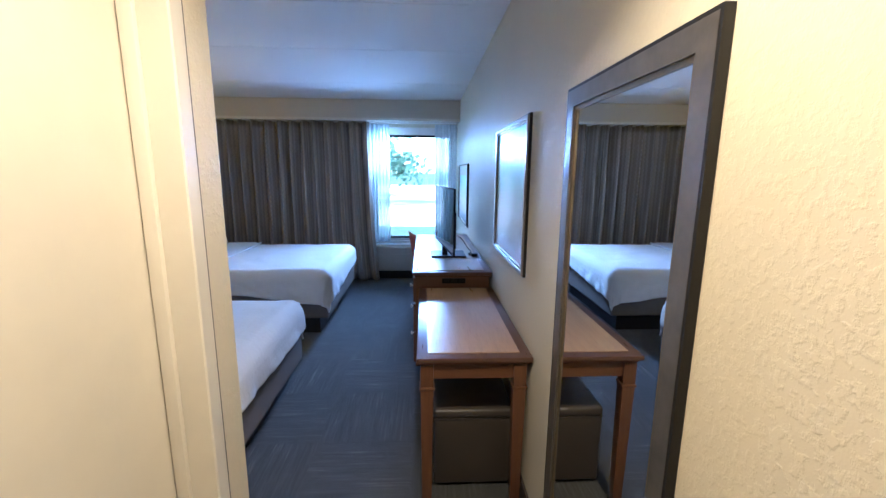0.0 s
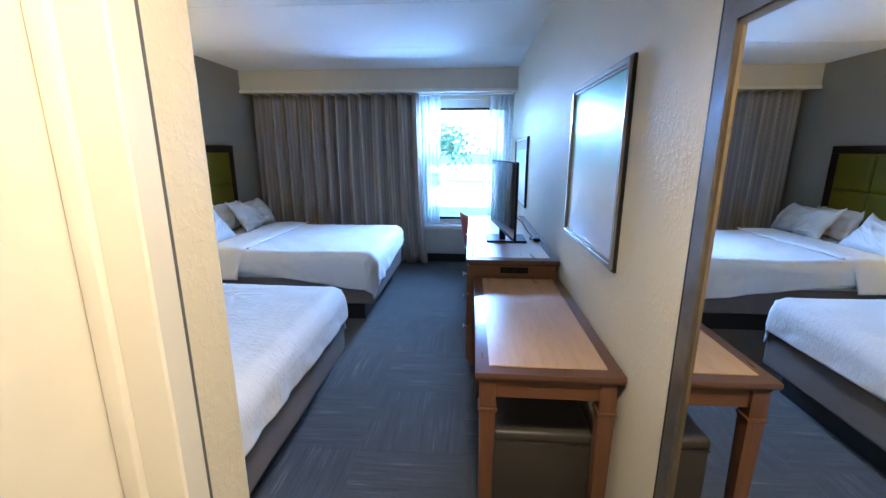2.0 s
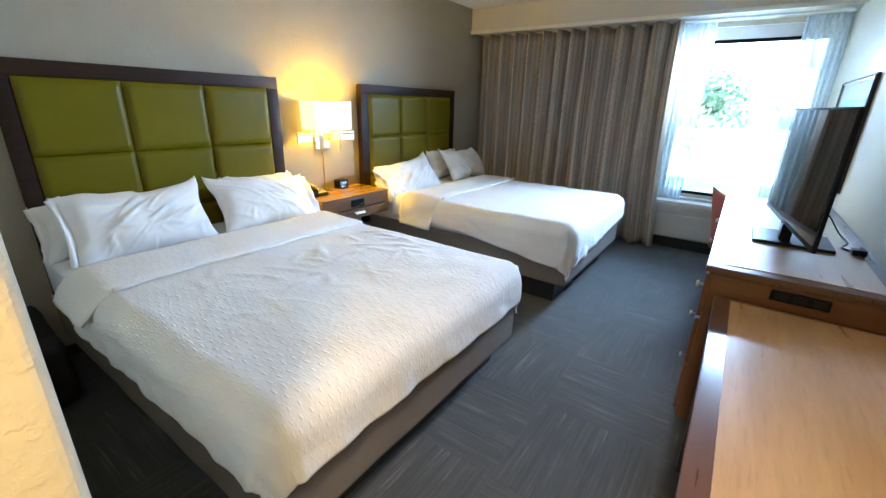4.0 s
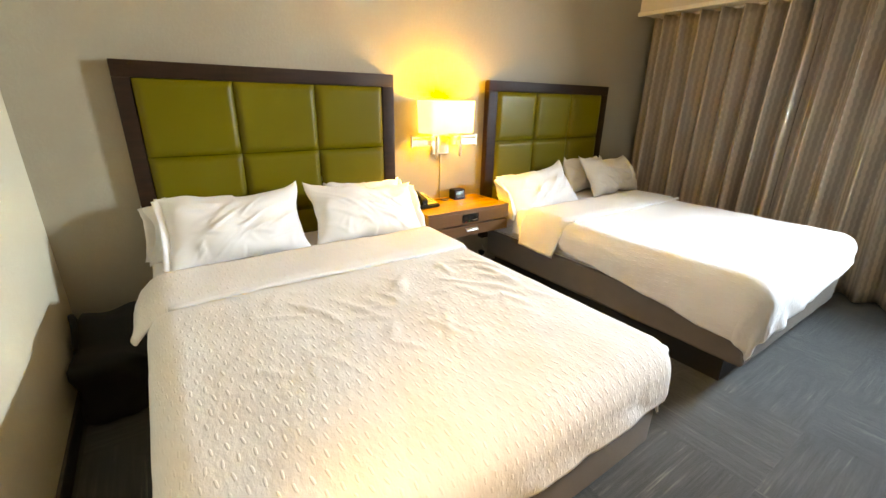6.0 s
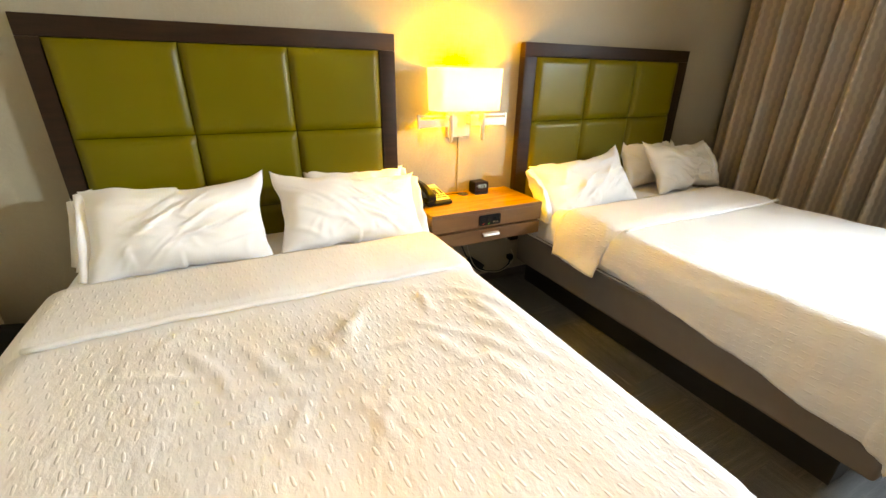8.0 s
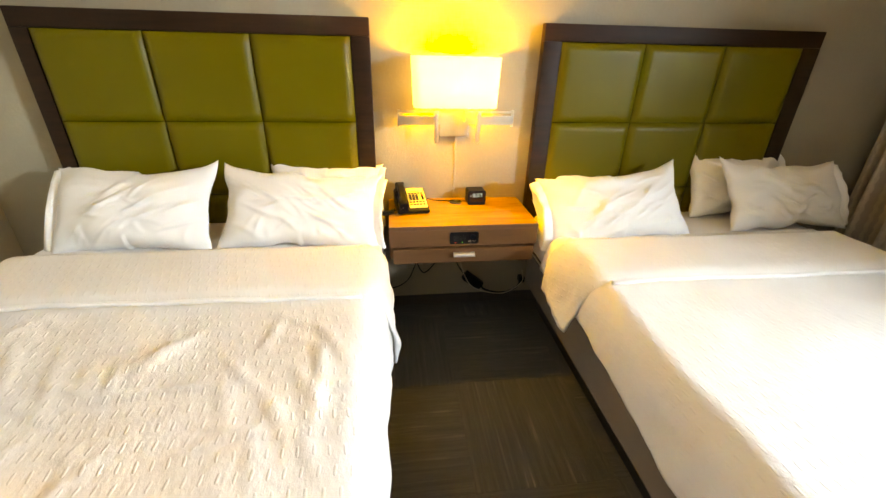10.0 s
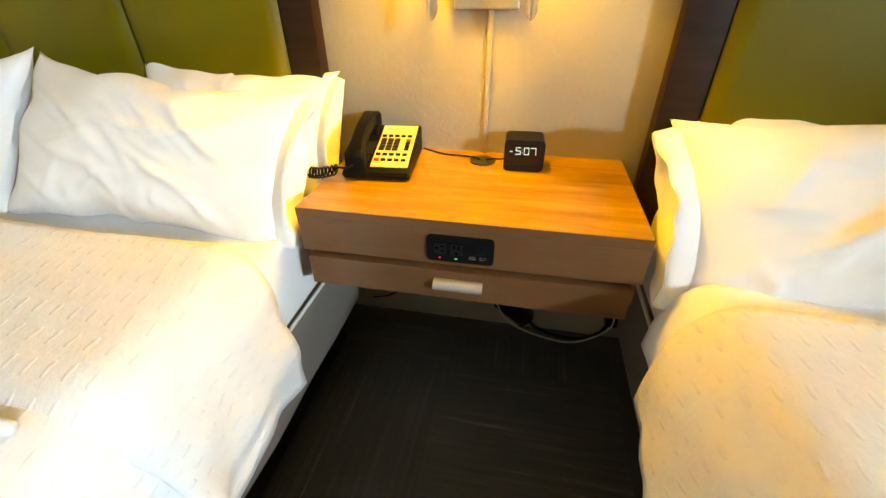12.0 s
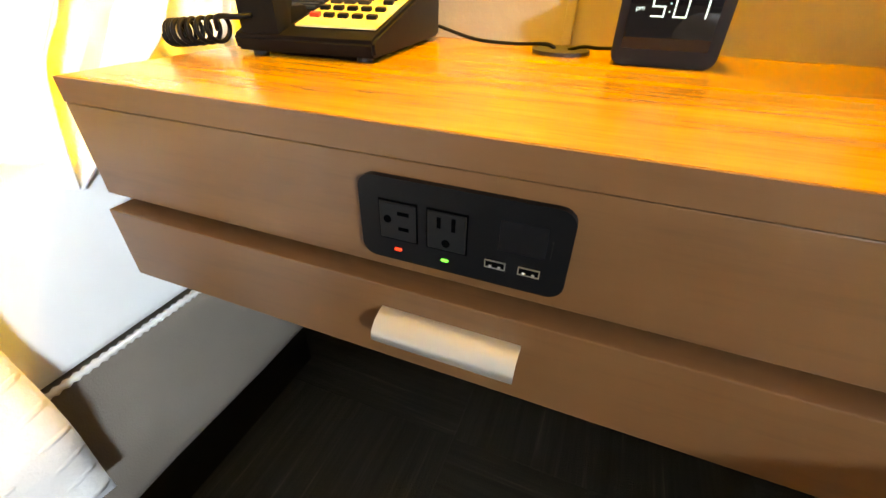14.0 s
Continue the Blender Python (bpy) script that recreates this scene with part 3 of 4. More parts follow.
# television on its stand
tv = thing("television", (-0.27, 3.55, 0.85), "black flat television standing on the desk", "television")
a, b = Vector((-0.247, 3.10, 0)), Vector((-0.345, 3.95, 0))
ln = (b - a).length
m = Matrix.Translation(a) @ Matrix.Rotation(math.atan2(b.y - a.y, b.x - a.x), 4, "Z")
bm = bmesh.new()
box(bm, 0, ln, -0.001, 0.012, 0.925, 1.388, 0.003, 2, m)
part("bezel", bm, BLACK, tv, smooth=30)
bm = bmesh.new()
box(bm, 0.008, ln - 0.008, 0.0122, 0.0132, 0.944, 1.380, 0, 2, m)
part("screen", bm, SCREEN, tv, "glossy black screen")
bm = bmesh.new()
box(bm, 0.14, ln - 0.14, -0.036, -0.0015, 0.95, 1.22, 0.012, 2, m)
part("rear_housing", bm, BLACK, tv)
bm = bmesh.new()
box(bm, -0.402, -0.134, 3.455, 3.70, 0.8488, 0.862, 0.004)
box(bm, -0.315, -0.275, 3.50, 3.58, 0.862, 0.93, 0.004)
part("stand", bm, BLACK, tv, "flat glossy stand")
cable = thing("power_cable", (-0.1, 3.6, 0.85), "thin black cable lying on the desk behind the television", "cable")
bm = bmesh.new()
tube(bm, smooth_run([(-0.17, 3.85, 0.96), (-0.13, 3.83, 0.93), (-0.09, 3.78, 0.87), (-0.07, 3.68, 0.853), (-0.10, 3.58, 0.853), (-0.06, 3.52, 0.853)]), 0.0035, 6)
part("cord", bm, BLACK, cable, smooth=True)
part("plug", boxes((-0.085, -0.04, 3.49, 3.53, 0.849, 0.872), bev=0.004), BLACK, cable)

# chair beyond the desk
chair = thing("desk_chair", (-0.43, 5.0, 0), "rust red upholstered desk chair with a curved back", "chair")
bm = bmesh.new()
n = 14
rows = []
for j in range(7):
    z = 0.45 + 0.375 * j / 6
    ring = []
    for i in range(n + 1):
        s = i / n * 2 - 1
        top = 0.07 * (abs(s) ** 2 - 0.5) * (j / 6) ** 2
        ring.append(bm.verts.new((-0.41 + (0.15 + 0.07 * j / 6) * s, 4.82 - 0.02 * j / 6 + 0.07 * s * s, z + top)))
    rows.append(ring)
for r0, r1 in zip(rows, rows[1:]):
    for i in range(n):
        bm.faces.new((r0[i], r0[i + 1], r1[i + 1], r1[i]))
bmesh.ops.solidify(bm, geom=bm.faces[:], thickness=0.045)
part("backrest", bm, RUST, chair, smooth=True)
bm = bmesh.new()
box(bm, -0.57, -0.25, 4.86, 5.30, 0.40, 0.475, 0.03, 4)
part("seat", bm, RUST, chair, smooth=50)
for lx in (-0.50, -0.30):
    for ly in (4.90, 5.26):
        bm = bmesh.new()
        tube(bm, [(lx, ly, 0.405), (lx * 1.02, ly, 0)], [0.02, 0.013], 10)
        part("leg", bm, FRAME_WOOD, chair, smooth=40)

# frames on the wall
def framed(y0, y1, z0, z1, w, depth, parent, rim=0.55, rail=SILVER):
    """A mitred frame of stepped section on the east wall."""
    steps = ((0.0, depth * rim, DARKEDGE, "outer_edge"), (0.008, depth, rail, "frame_rail"), (w - 0.012, depth * 0.7, GOLD, "inner_bead"))
    for k, (off, dep, mat, nm) in enumerate(steps):
        end = steps[k + 1][0] if k + 1 < len(steps) else w
        for edge in range(4):
            bm = bmesh.new()
            oy0, oy1, oz0, oz1 = y0 + off, y1 - off, z0 + off, z1 - off
            iy0, iy1, iz0, iz1 = y0 + end, y1 - end, z0 + end, z1 - end
            q = (((oy0, oz0), (oy1, oz0), (iy1, iz0), (iy0, iz0)), ((oy1, oz0), (oy1, oz1), (iy1, iz1), (iy1, iz0)), ((oy1, oz1), (oy0, oz1), (iy0, iz1), (iy1, iz1)), ((oy0, oz1), (oy0, oz0), (iy0, iz0), (iy0, iz1)))[edge]
            prism(bm, q, 0, -dep, -0.001)
            part(nm, bm, mat, parent)
    return (y0 + w, y1 - w, z0 + w, z1 - w)


mir = thing("wall_mirror", (-0.02, 1.35, 0.3), "tall wall mirror in a silver and dark frame", "mirror")
q = framed(1.004, 1.668, 0.16, 1.743, 0.068, 0.020, mir, 0.97, BRONZE)
part("mirror_pane", boxes((-0.010, -0.002, q[0] - 0.003, q[1] + 0.003, q[2] - 0.003, q[3] + 0.003)), MIRROR, mir, "mirror glass")
art = thing("framed_print", (-0.02, 2.53, 1.03), "large framed print behind glass, its pale reflection painted in", "picture")
q = framed(2.147, 2.915, 1.03, 1.745, 0.036, 0.022, art)
part("print", boxes((-0.010, -0.004, q[0], q[1], q[2], q[3])), PRINT, art, "print with a pale blue-green window reflection in its colour")
art2 = thing("framed_print", (-0.02, 5.1, 0.95), "framed print with a pale mat beside the window", "picture")
q = framed(4.58, 5.60, 0.935, 1.585, 0.022, 0.022, art2, 0.8, DARKEDGE)
part("mat_board", boxes((-0.008, -0.004, q[0], q[1], q[2], q[3])), MATT, art2)
part("print", boxes((-0.011, -0.0085, q[0] + 0.1, q[1] - 0.1, q[2] + 0.1, q[3] - 0.1)), PRINT, art2)

# ---- beds ----
def ramped(x, lo, hi):
    return max(0.0, min(1.0, (x - lo) / (hi - lo)))


def wrinkles(rnd, count, span_a, span_b, angle, scatter, length, width, height):
    """Random straight creases: start, direction, length, width and height."""
    out = []
    for _ in range(count):
        a = radians(rnd.gauss(angle, scatter))
        out.append((rnd.uniform(*span_a), rnd.uniform(*span_b), math.cos(a), math.sin(a), length * rnd.uniform(0.5, 1.3), width * rnd.uniform(0.6, 1.5), height * rnd.uniform(0.4, 1.2), rnd.uniform(-0.9, 0.9)))
    return out


def ridges(lines, p, q):
    """Height of the creases at one place: sharp on one flank, soft on the other."""
    h = 0.0
    for a, b, ca, sa, ln, w, top, bow in lines:
        dp, dq = p - a, q - b
        t = (dp * ca + dq * sa) / ln
        if 0 < t < 1:
            d = (dq * ca - dp * sa - bow * ln * 0.25 * t * (1 - t)) / w
            if -1 < d < 2:
                h += top * (1 - abs(d)) ** 1.3 * math.sin(math.pi * t) if d < 0 else top * (1 - d / 2) ** 2 * math.sin(math.pi * t)
    return h


def drape_cloth(x0, x1, y0, y1, top, over, r, seed, folds=1.0, step=0.02, crease=0.0, slant=None, spread=0.0):
    """Cloth over a mattress: x0 at the head, x1 at the foot. over gives the hang at the near side, far side and foot."""
    near, far, foot = over
    rnd = random.Random(seed)
    lines = wrinkles(rnd, 24, (crease - 0.40, crease + 0.15), (y0 + 0.25, y1 - 0.15), 8, 32, 0.30, 0.018, 0.0120) + wrinkles(rnd, 34, (crease - 0.4, crease + 0.5), (y0 + 0.1, y1 - 0.1), 60, 50, 0.20, 0.017, 0.0085)
    us = np.arange(y0 - near, y1 + far + step / 2, step)
    vs = np.arange(x0, x1 + foot + step / 2, step)
    bm = bmesh.new()
    grid = []
    for v in vs:
        row = []
        for u in us:
            du = max(0.0, y0 + r - u, u - (y1 - r))
            sy = -1 if u < (y0 + y1) / 2 else 1
            dv = max(0.0, v - (x1 - r))
            if du and sy < 0 and slant:
                du *= slant[0] + (slant[1] - slant[0]) * ramped(v, x0, x1)
            if dv and slant:
                dv *= slant[2] + (slant[3] - slant[2]) * ramped(u, y0, y1)
            d = (du ** 3 + dv ** 3) ** (1 / 3)
            bx, by = min(v, x1 - r), min(max(u, y0 + r), y1 - r)
            nrm = math.hypot(du, dv) or 1.0
            cx, cy = dv / nrm, sy * du / nrm
            z = top
            out = 0.0
            if d > 0:
                a = min(d / r, math.pi / 2)
                out = r * math.sin(a)
                z = top - r * (1 - math.cos(a)) - max(0.0, d - r * math.pi / 2)
            if spread and d > r and sy < 0:
                out += spread * (d - r) * 0.6
                z += spread * (d - r) * 0.55
            low = ramped(d, r * 1.2, 0.32)
            wave = noise.noise((v * 5.5, u * 5.5, seed)) * 0.6 + noise.noise((v * 12, u * 12, seed + 3)) * 0.3
            out += low * 0.035 * folds * (wave + 0.35)
            flat = 1 - min(1.0, d / r)
            z += flat * (0.010 * noise.noise((v * 2.2, u * 2.2, seed + 7)) + 0.006 * noise.noise((v * 6, u * 6, seed + 9)))
            if crease:
                cw = max(0.0, 1 - ((v - crease) / 0.40) ** 2) * flat
                z += cw * ridges(lines, v, u)
            row.append(bm.verts.new((bx + cx * out, by + cy * out, z)))
        grid.append(row)
    uvl = bm.loops.layers.uv.new("UVMap")
    for j, (a, b) in enumerate(zip(grid, grid[1:])):
        for i in range(len(us) - 1):
            fc = bm.faces.new((a[i], a[i + 1], b[i + 1], b[i]))
            for loop, (p, q) in zip(fc.loops, ((i, j), (i + 1, j), (i + 1, j + 1), (i, j + 1))):
                loop[uvl].uv = (us[p], vs[q])
    return bm


def cloth(name, bm, mat, parent, thick, label=""):
    ob = part(name, bm, mat, parent, label, True)
    mod = ob.modifiers.new("cloth", "SOLIDIFY")
    mod.thickness, mod.offset = thick, 1.0
    return ob


def soft_box(bm, x0, x1, y0, y1, z0, z1, r, seed, amp):
    vs = box(bm, x0, x1, y0, y1, z0, z1, r, 4)
    bmesh.ops.subdivide_edges(bm, edges=[e for e in bm.edges if e.calc_length() > 0.3], cuts=10, use_grid_fill=True)
    for v in bm.verts:
        v.co += Vector((noise.noise(v.co * 5 + Vector((seed, 0, 0))), noise.noise(v.co * 5 + Vector((0, seed, 0))), 0)) * amp


def bed(y0, y1, seed, label):
    x1 = -1.33
    b = thing("bed", (-2.3, (y0 + y1) / 2, 0), label, "bed", "beds")
    part("plinth", boxes((W + 0.10, x1 - 0.10, y0 + 0.08, y1 - 0.06, 0.0, 0.17), bev=0.003), PLINTH, b, "black recessed plinth")
    bm = bmesh.new()
    soft_box(bm, W + 0.075, x1, y0, y1, 0.165, 0.385, 0.025, seed, 0.006)
    part("box_spring", bm, SKIRT, b, "taupe cloth covered box spring", True)
    bm = bmesh.new()
    soft_box(bm, W + 0.075, x1 + 0.005, y0 + 0.005, y1 - 0.005, 0.386, 0.592, 0.028, seed + 2, 0.006)
    mt = part("mattress", bm, SHEET, b, "white mattress with a fitted sheet", True)
    bm = bmesh.new()
    for y in (y0 - 0.002, y1 + 0.002):
        n = 400
        tube(bm, [(W + 0.08 + (x1 - W - 0.08) * i / n, y, 0.391) for i in range(n + 1)], [0.0055 if i % 2 else 0.0032 for i in range(n + 1)], 6)
    tube(bm, [(x1 + 0.006, y0, 0.391), (x1 + 0.006, y1, 0.391)], 0.006, 6)
    part("piping", bm, WHITE, mt, "corded mattress edge", True)
    return b


def headboard(y0, y1, ws0, ws1):
    hb = thing("headboard", (W, (y0 + y1) / 2, 0.3), "olive green padded headboard in a dark walnut frame on the wall", "headboard", "headboards")
    xf, z0, z1, w = W + 0.062, 0.30, 1.51, 0.074
    part("back_panel", boxes((W, W + 0.018, y0 + 0.01, y1 - 0.01, z0, z1 - 0.01)), FRAME_WOOD, hb)
    for nm, r in (("top_rail", (W + 0.0181, xf, y0, y1, z1 - w, z1)), ("side_rail", (W + 0.0181, xf, y0, y0 + ws0, z0, z1 - w)), ("side_rail", (W + 0.0181, xf, y1 - ws1, y1, z0, z1 - w))):
        part(nm, boxes(r, bev=0.004), FRAME_WOOD, hb, smooth=30)
    py0, py1, pz = y0 + ws0 + 0.002, y1 - ws1 - 0.002, z1 - w - 0.002
    step = (py1 - py0) / 3
    for i in range(3):
        for za, zb in ((1.075, pz), (0.73, 1.073), (z0 + 0.06, 0.728)):
            bm = bmesh.new()
            ny, nz = 22, 18
            ya, yb = py0 + i * step + 0.001, py0 + (i + 1) * step - 0.001
            g = []
            for p in range(ny + 1):
                row = []
                for q in range(nz + 1):
                    s, t = p / ny * 2 - 1, q / nz * 2 - 1
                    puff = (1 - abs(s) ** 20) ** 0.6 * (1 - abs(t) ** 18) ** 0.6
                    row.append(bm.verts.new((W + 0.058 + 0.022 * puff, ya + (yb - ya) * p / ny, za + (zb - za) * q / nz)))
                g.append(row)
            for a, b2 in zip(g, g[1:]):
                for q in range(nz):
                    bm.faces.new((a[q], b2[q], b2[q + 1], a[q + 1]))
            part("padded_panel", bm, GREEN, hb, smooth=True)
    part("cross_rail", boxes((W + 0.0181, xf - 0.004, y0 + ws0, y1 - ws1, z0, z0 + 0.055)), FRAME_WOOD, hb)


def pillow(y, x, z, w, h, t, lean, turn, seed, label, flap=1, droop=0.0, tilt=0.0, hem=0.062, ear=0.022):
    """A stuffed pillow in a case with a loose hem at one end; lean in degrees back from upright."""
    p = thing("pillow", (x, y, z), label, "pillow", "pillows")
    m = Matrix.Translation((0, 0, 0)) @ Matrix.Rotation(radians(turn), 4, "Z") @ Matrix.Rotation(radians(-lean), 4, "Y") @ Matrix.Rotation(radians(tilt), 4, "X")
    nu, nv = 84, 54
    rnd = random.Random(seed * 7)
    lines = wrinkles(rnd, 17, (-0.75, 0.45), (-0.95, 0.2), 48, 11, 1.0, 0.055, 0.0105) + wrinkles(rnd, 6, (-0.9, 0.4), (-0.5, 0.8), -25, 18, 0.7, 0.07, 0.009) + wrinkles(rnd, 9, (-0.8, 0.7), (-1.0, -0.7), 75, 18, 0.5, 0.05, 0.008)
    bm = bmesh.new()
    sides = []
    for sgn in (1, -1):
        g = []
        for i in range(nu + 1):
            row = []
            for j in range(nv + 1):
                s, q = i / nu * 2 - 1, j / nv * 2 - 1
                puff = max(0.0, (1 - abs(s) ** 2.6)) ** 0.55 * max(0.0, (1 - abs(q) ** 2.6)) ** 0.5
                ss = s * (1 - 0.09 * (1 - q * q))
                qq = q * (1 - 0.14 * (1 - s * s) - 0.05 * (s > 0) * (1 - s * s))
                wr = noise.noise((s * 1.6 + q * 0.9 + seed, q * 2.0 - s * 1.2, seed * 1.7 + sgn)) * 0.022
                wr += ridges(lines, -flap * s, q)
                xx = sgn * (t / 2 * puff) + wr * min(1.0, puff * 1.6 + 0.08) * (1 if sgn > 0 else 0.5)
                sag = ear * (max(0.0, -flap * s) * max(0.0, q)) ** 5 - droop * (s * flap > 0) * abs(s) ** 3 * (q + 1) / 2
                row.append(bm.verts.new(m @ Vector((xx, ss * w / 2 + 0.02 * noise.noise((q * 2, seed, 0)), qq * h / 2 + h / 2 + sag + 0.02 * noise.noise((s * 2.5, seed + 4, 0))))))
            g.append(row)
        sides.append(g)
        for a, b in zip(g, g[1:]):
            for j in range(nv):
                bm.faces.new((a[j], b[j], b[j + 1], a[j + 1]))
    bmesh.ops.remove_doubles(bm, verts=bm.verts, dist=0.0006)
    bm.transform(Matrix.Translation((x, y, z)))
    part("case", bm, PILLOW, p, smooth=True)
    # the loose open hem of the case
    bm = bmesh.new()
    for sgn in (1, -1):
        g = []
        for i in range(6):
            row = []
            for j in range(nv + 1):
                q = j / nv * 2 - 1
                e = i / 5
                open_ = 0.045 * (1 - q * q) * e
                wob = (0.09 * hem) * noise.noise((q * 3.2, e * 2 + seed, sgn * 3.0)) * e
                yy = flap * (w / 2 * (1 - 0.07 * (1 - q * q)) - 0.050 + hem * e)
                row.append(bm.verts.new(m @ Vector((sgn * (open_ + 0.002) + wob * 1.6, yy + wob, q * h / 2 * (0.97 - 0.10 * e) + h / 2 - droop * e))))
            g.append(row)
        for a, b in zip(g, g[1:]):
            for j in range(nv):
                bm.faces.new((a[j], b[j], b[j + 1], a[j + 1]))
    bm.transform(Matrix.Translation((x, y, z)))
    ob = part("case_hem", bm, PILLOW, p, "loose open end of the pillowcase", True)
    ob.modifiers.new("cloth", "SOLIDIFY").thickness = 0.003


headboard(1.757, 3.172, 0.068, 0.081)
headboard(3.962, 5.395, 0.086, 0.092)
bed(1.745, 3.195, 11, "double bed with a taupe box spring, next to the hall wall")
bed(4.005, 5.42, 17, "double bed with a taupe box spring, next to the curtains")


def bedding(y0, y1, seed, label, over, fold_over, crease, slant, spread, sheet):
    c = thing("bedspread", (-2.2, (y0 + y1) / 2, 0.6), label, "bedspread", "bedspreads")
    cloth("coverlet", drape_cloth(-2.72, -1.30, y0, y1, 0.612, over, 0.09, seed, step=0.0125, crease=crease, slant=slant), COVER, c, 0.010, "white coverlet with rows of small raised stitches")
    cloth("turned_down_band", drape_cloth(-2.80, -2.42, y0 - 0.006, y1 + 0.006, 0.632, fold_over, 0.09, seed + 31, 1.6, spread=spread), COVER, c, 0.012, "folded down edge of the coverlet")
    if sheet:
        cloth("flat_sheet", drape_cloth(-2.90, -2.38, y0 - 0.002, y1 + 0.002, 0.603, sheet, 0.085, seed + 50, 1.9), SHEET, c, 0.004, "creased sheet hanging out below the turned-down edge")
    bm = bmesh.new()
    pts = []
    n = 40
    for i in range(n + 1):
        y = y0 + 0.07 + (y1 - y0 - 0.14) * i / n
        pts.append((-2.425 + 0.004 * noise.noise((y * 3, seed, 0)), y, 0.637 + 0.010 * noise.noise((-2.42 * 2.2, y * 2.2, seed + 38)) + 0.006 * noise.noise((-2.42 * 6, y * 6, seed + 40))))
    tube(bm, pts, 0.009, 6)
    part("hem", bm, SHEET, c, "white folded sheet hem", True)


bedding(1.725, 3.202, 5, "white stitched bedspread with a turned-down top, rumpled", (0.33, 0.22, 0.30), (0.11, 0.33, 0.0), -2.05, (0.64, 0.62, 0.64, 0.64), 0.5, None)
bedding(3.972, 5.44, 9, "white stitched bedspread hanging over the bed's foot and side", (0.33, 0.2, 0.26), (0.22, 0.2, 0.0), 0.0, (0.42, 0.87, 0.95, 0.62), 0.12, (0.13, 0.05, 0.0))

pillow(2.05, -3.08, 0.585, 0.62, 0.31, 0.15, 32, -4, 1, "white pillow lying behind another against the headboard", -1)
pillow(2.135, -2.91, 0.575, 0.67, 0.40, 0.17, 35, -3, 2, "plump white pillow with creased case, leaning back", -1)
pillow(2.93, -3.12, 0.580, 0.54, 0.335, 0.14, 26, 3, 3, "white pillow standing behind another pillow", 1, 0.0, -3.0)
pillow(2.842, -2.89, 0.578, 0.70, 0.375, 0.18, 37, 4, 4, "white pillow with a loose hem towards the nightstand", 1, 0.0, -5.0, 0.070)
pillow(4.34, -3.12, 0.58, 0.54, 0.27, 0.16, 30, -4, 5, "white pillow standing behind another pillow", -1)
pillow(4.34, -2.89, 0.555, 0.73, 0.38, 0.17, 35, -3, 6, "white pillow with its open hem folded, lamplit", -1, 0.0, 6.5, 0.082)
pillow(5.15, -3.13, 0.59, 0.60, 0.36, 0.15, 26, 3, 7, "white pillow half hidden behind another", 1)
pillow(5.27, -2.92, 0.59, 0.68, 0.37, 0.15, 33, 1, 8, "smooth white pillow near the curtain", 1)

# ---- nightstand ----
stand = thing("nightstand", (W + 0.19, 3.576, 0.45), "wall-hung brown nightstand with honey wood top and one drawer", "nightstand")
XF, NY0, NY1, ZT = -2.925, 3.228, 3.925, 0.668
part("top", boxes((W, XF, NY0, NY1, 0.648, ZT)), STAND_TOP, stand, "honey coloured wood top")
part("top_edge", boxes((XF, XF + 0.0025, NY0, NY1, 0.6482, ZT - 0.0002)), STAND_SIDE, stand)
part("side_panel", boxes((W, XF - 0.0205, NY0, NY0 + 0.02, 0.497, 0.6474), bev=0.001), STAND_SIDE, stand)
part("side_panel", boxes((W, XF - 0.0205, NY1 - 0.02, NY1, 0.497, 0.6474), bev=0.001), STAND_SIDE, stand)
part("fascia", boxes((XF - 0.02, XF + 0.002, NY0, NY1, 0.566, 0.6474), bev=0.001), STAND_SIDE, stand)
part("bottom_panel", boxes((W, XF - 0.02, NY0 + 0.05, NY1 - 0.05, 0.482, 0.498)), DESK_WOOD, stand)
part("wall_bracket", boxes((W, W + 0.16, NY0 + 0.02, NY1 - 0.10, 0.432, 0.482), bev=0.002), DESK_WOOD, stand)
drawer = part("drawer", boxes((XF - 0.02, XF + 0.016, NY0 + 0.016, NY1 - 0.016, 0.487, 0.559), bev=0.0015), STAND_SIDE, stand, "plain brown drawer front")
# Added black block: the shade seen through the drawer gap, as colour.
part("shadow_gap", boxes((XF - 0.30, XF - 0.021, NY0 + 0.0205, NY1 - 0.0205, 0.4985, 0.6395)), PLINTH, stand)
bm = bmesh.new()
prism(bm, ((XF + 0.0162, 0.5395), (XF + 0.020, 0.5395), (XF + 0.029, 0.5360), (XF + 0.0345, 0.5305), (XF + 0.0355, 0.5260), (XF + 0.0345, 0.5220), (XF + 0.0325, 0.5220), (XF + 0.0328, 0.5260), (XF + 0.0315, 0.5295), (XF + 0.027, 0.5335), (XF + 0.0162, 0.5365)), 1, 3.522, 3.624)
part("drawer_pull", bm, ALU, drawer, "brushed aluminium edge pull", 60)
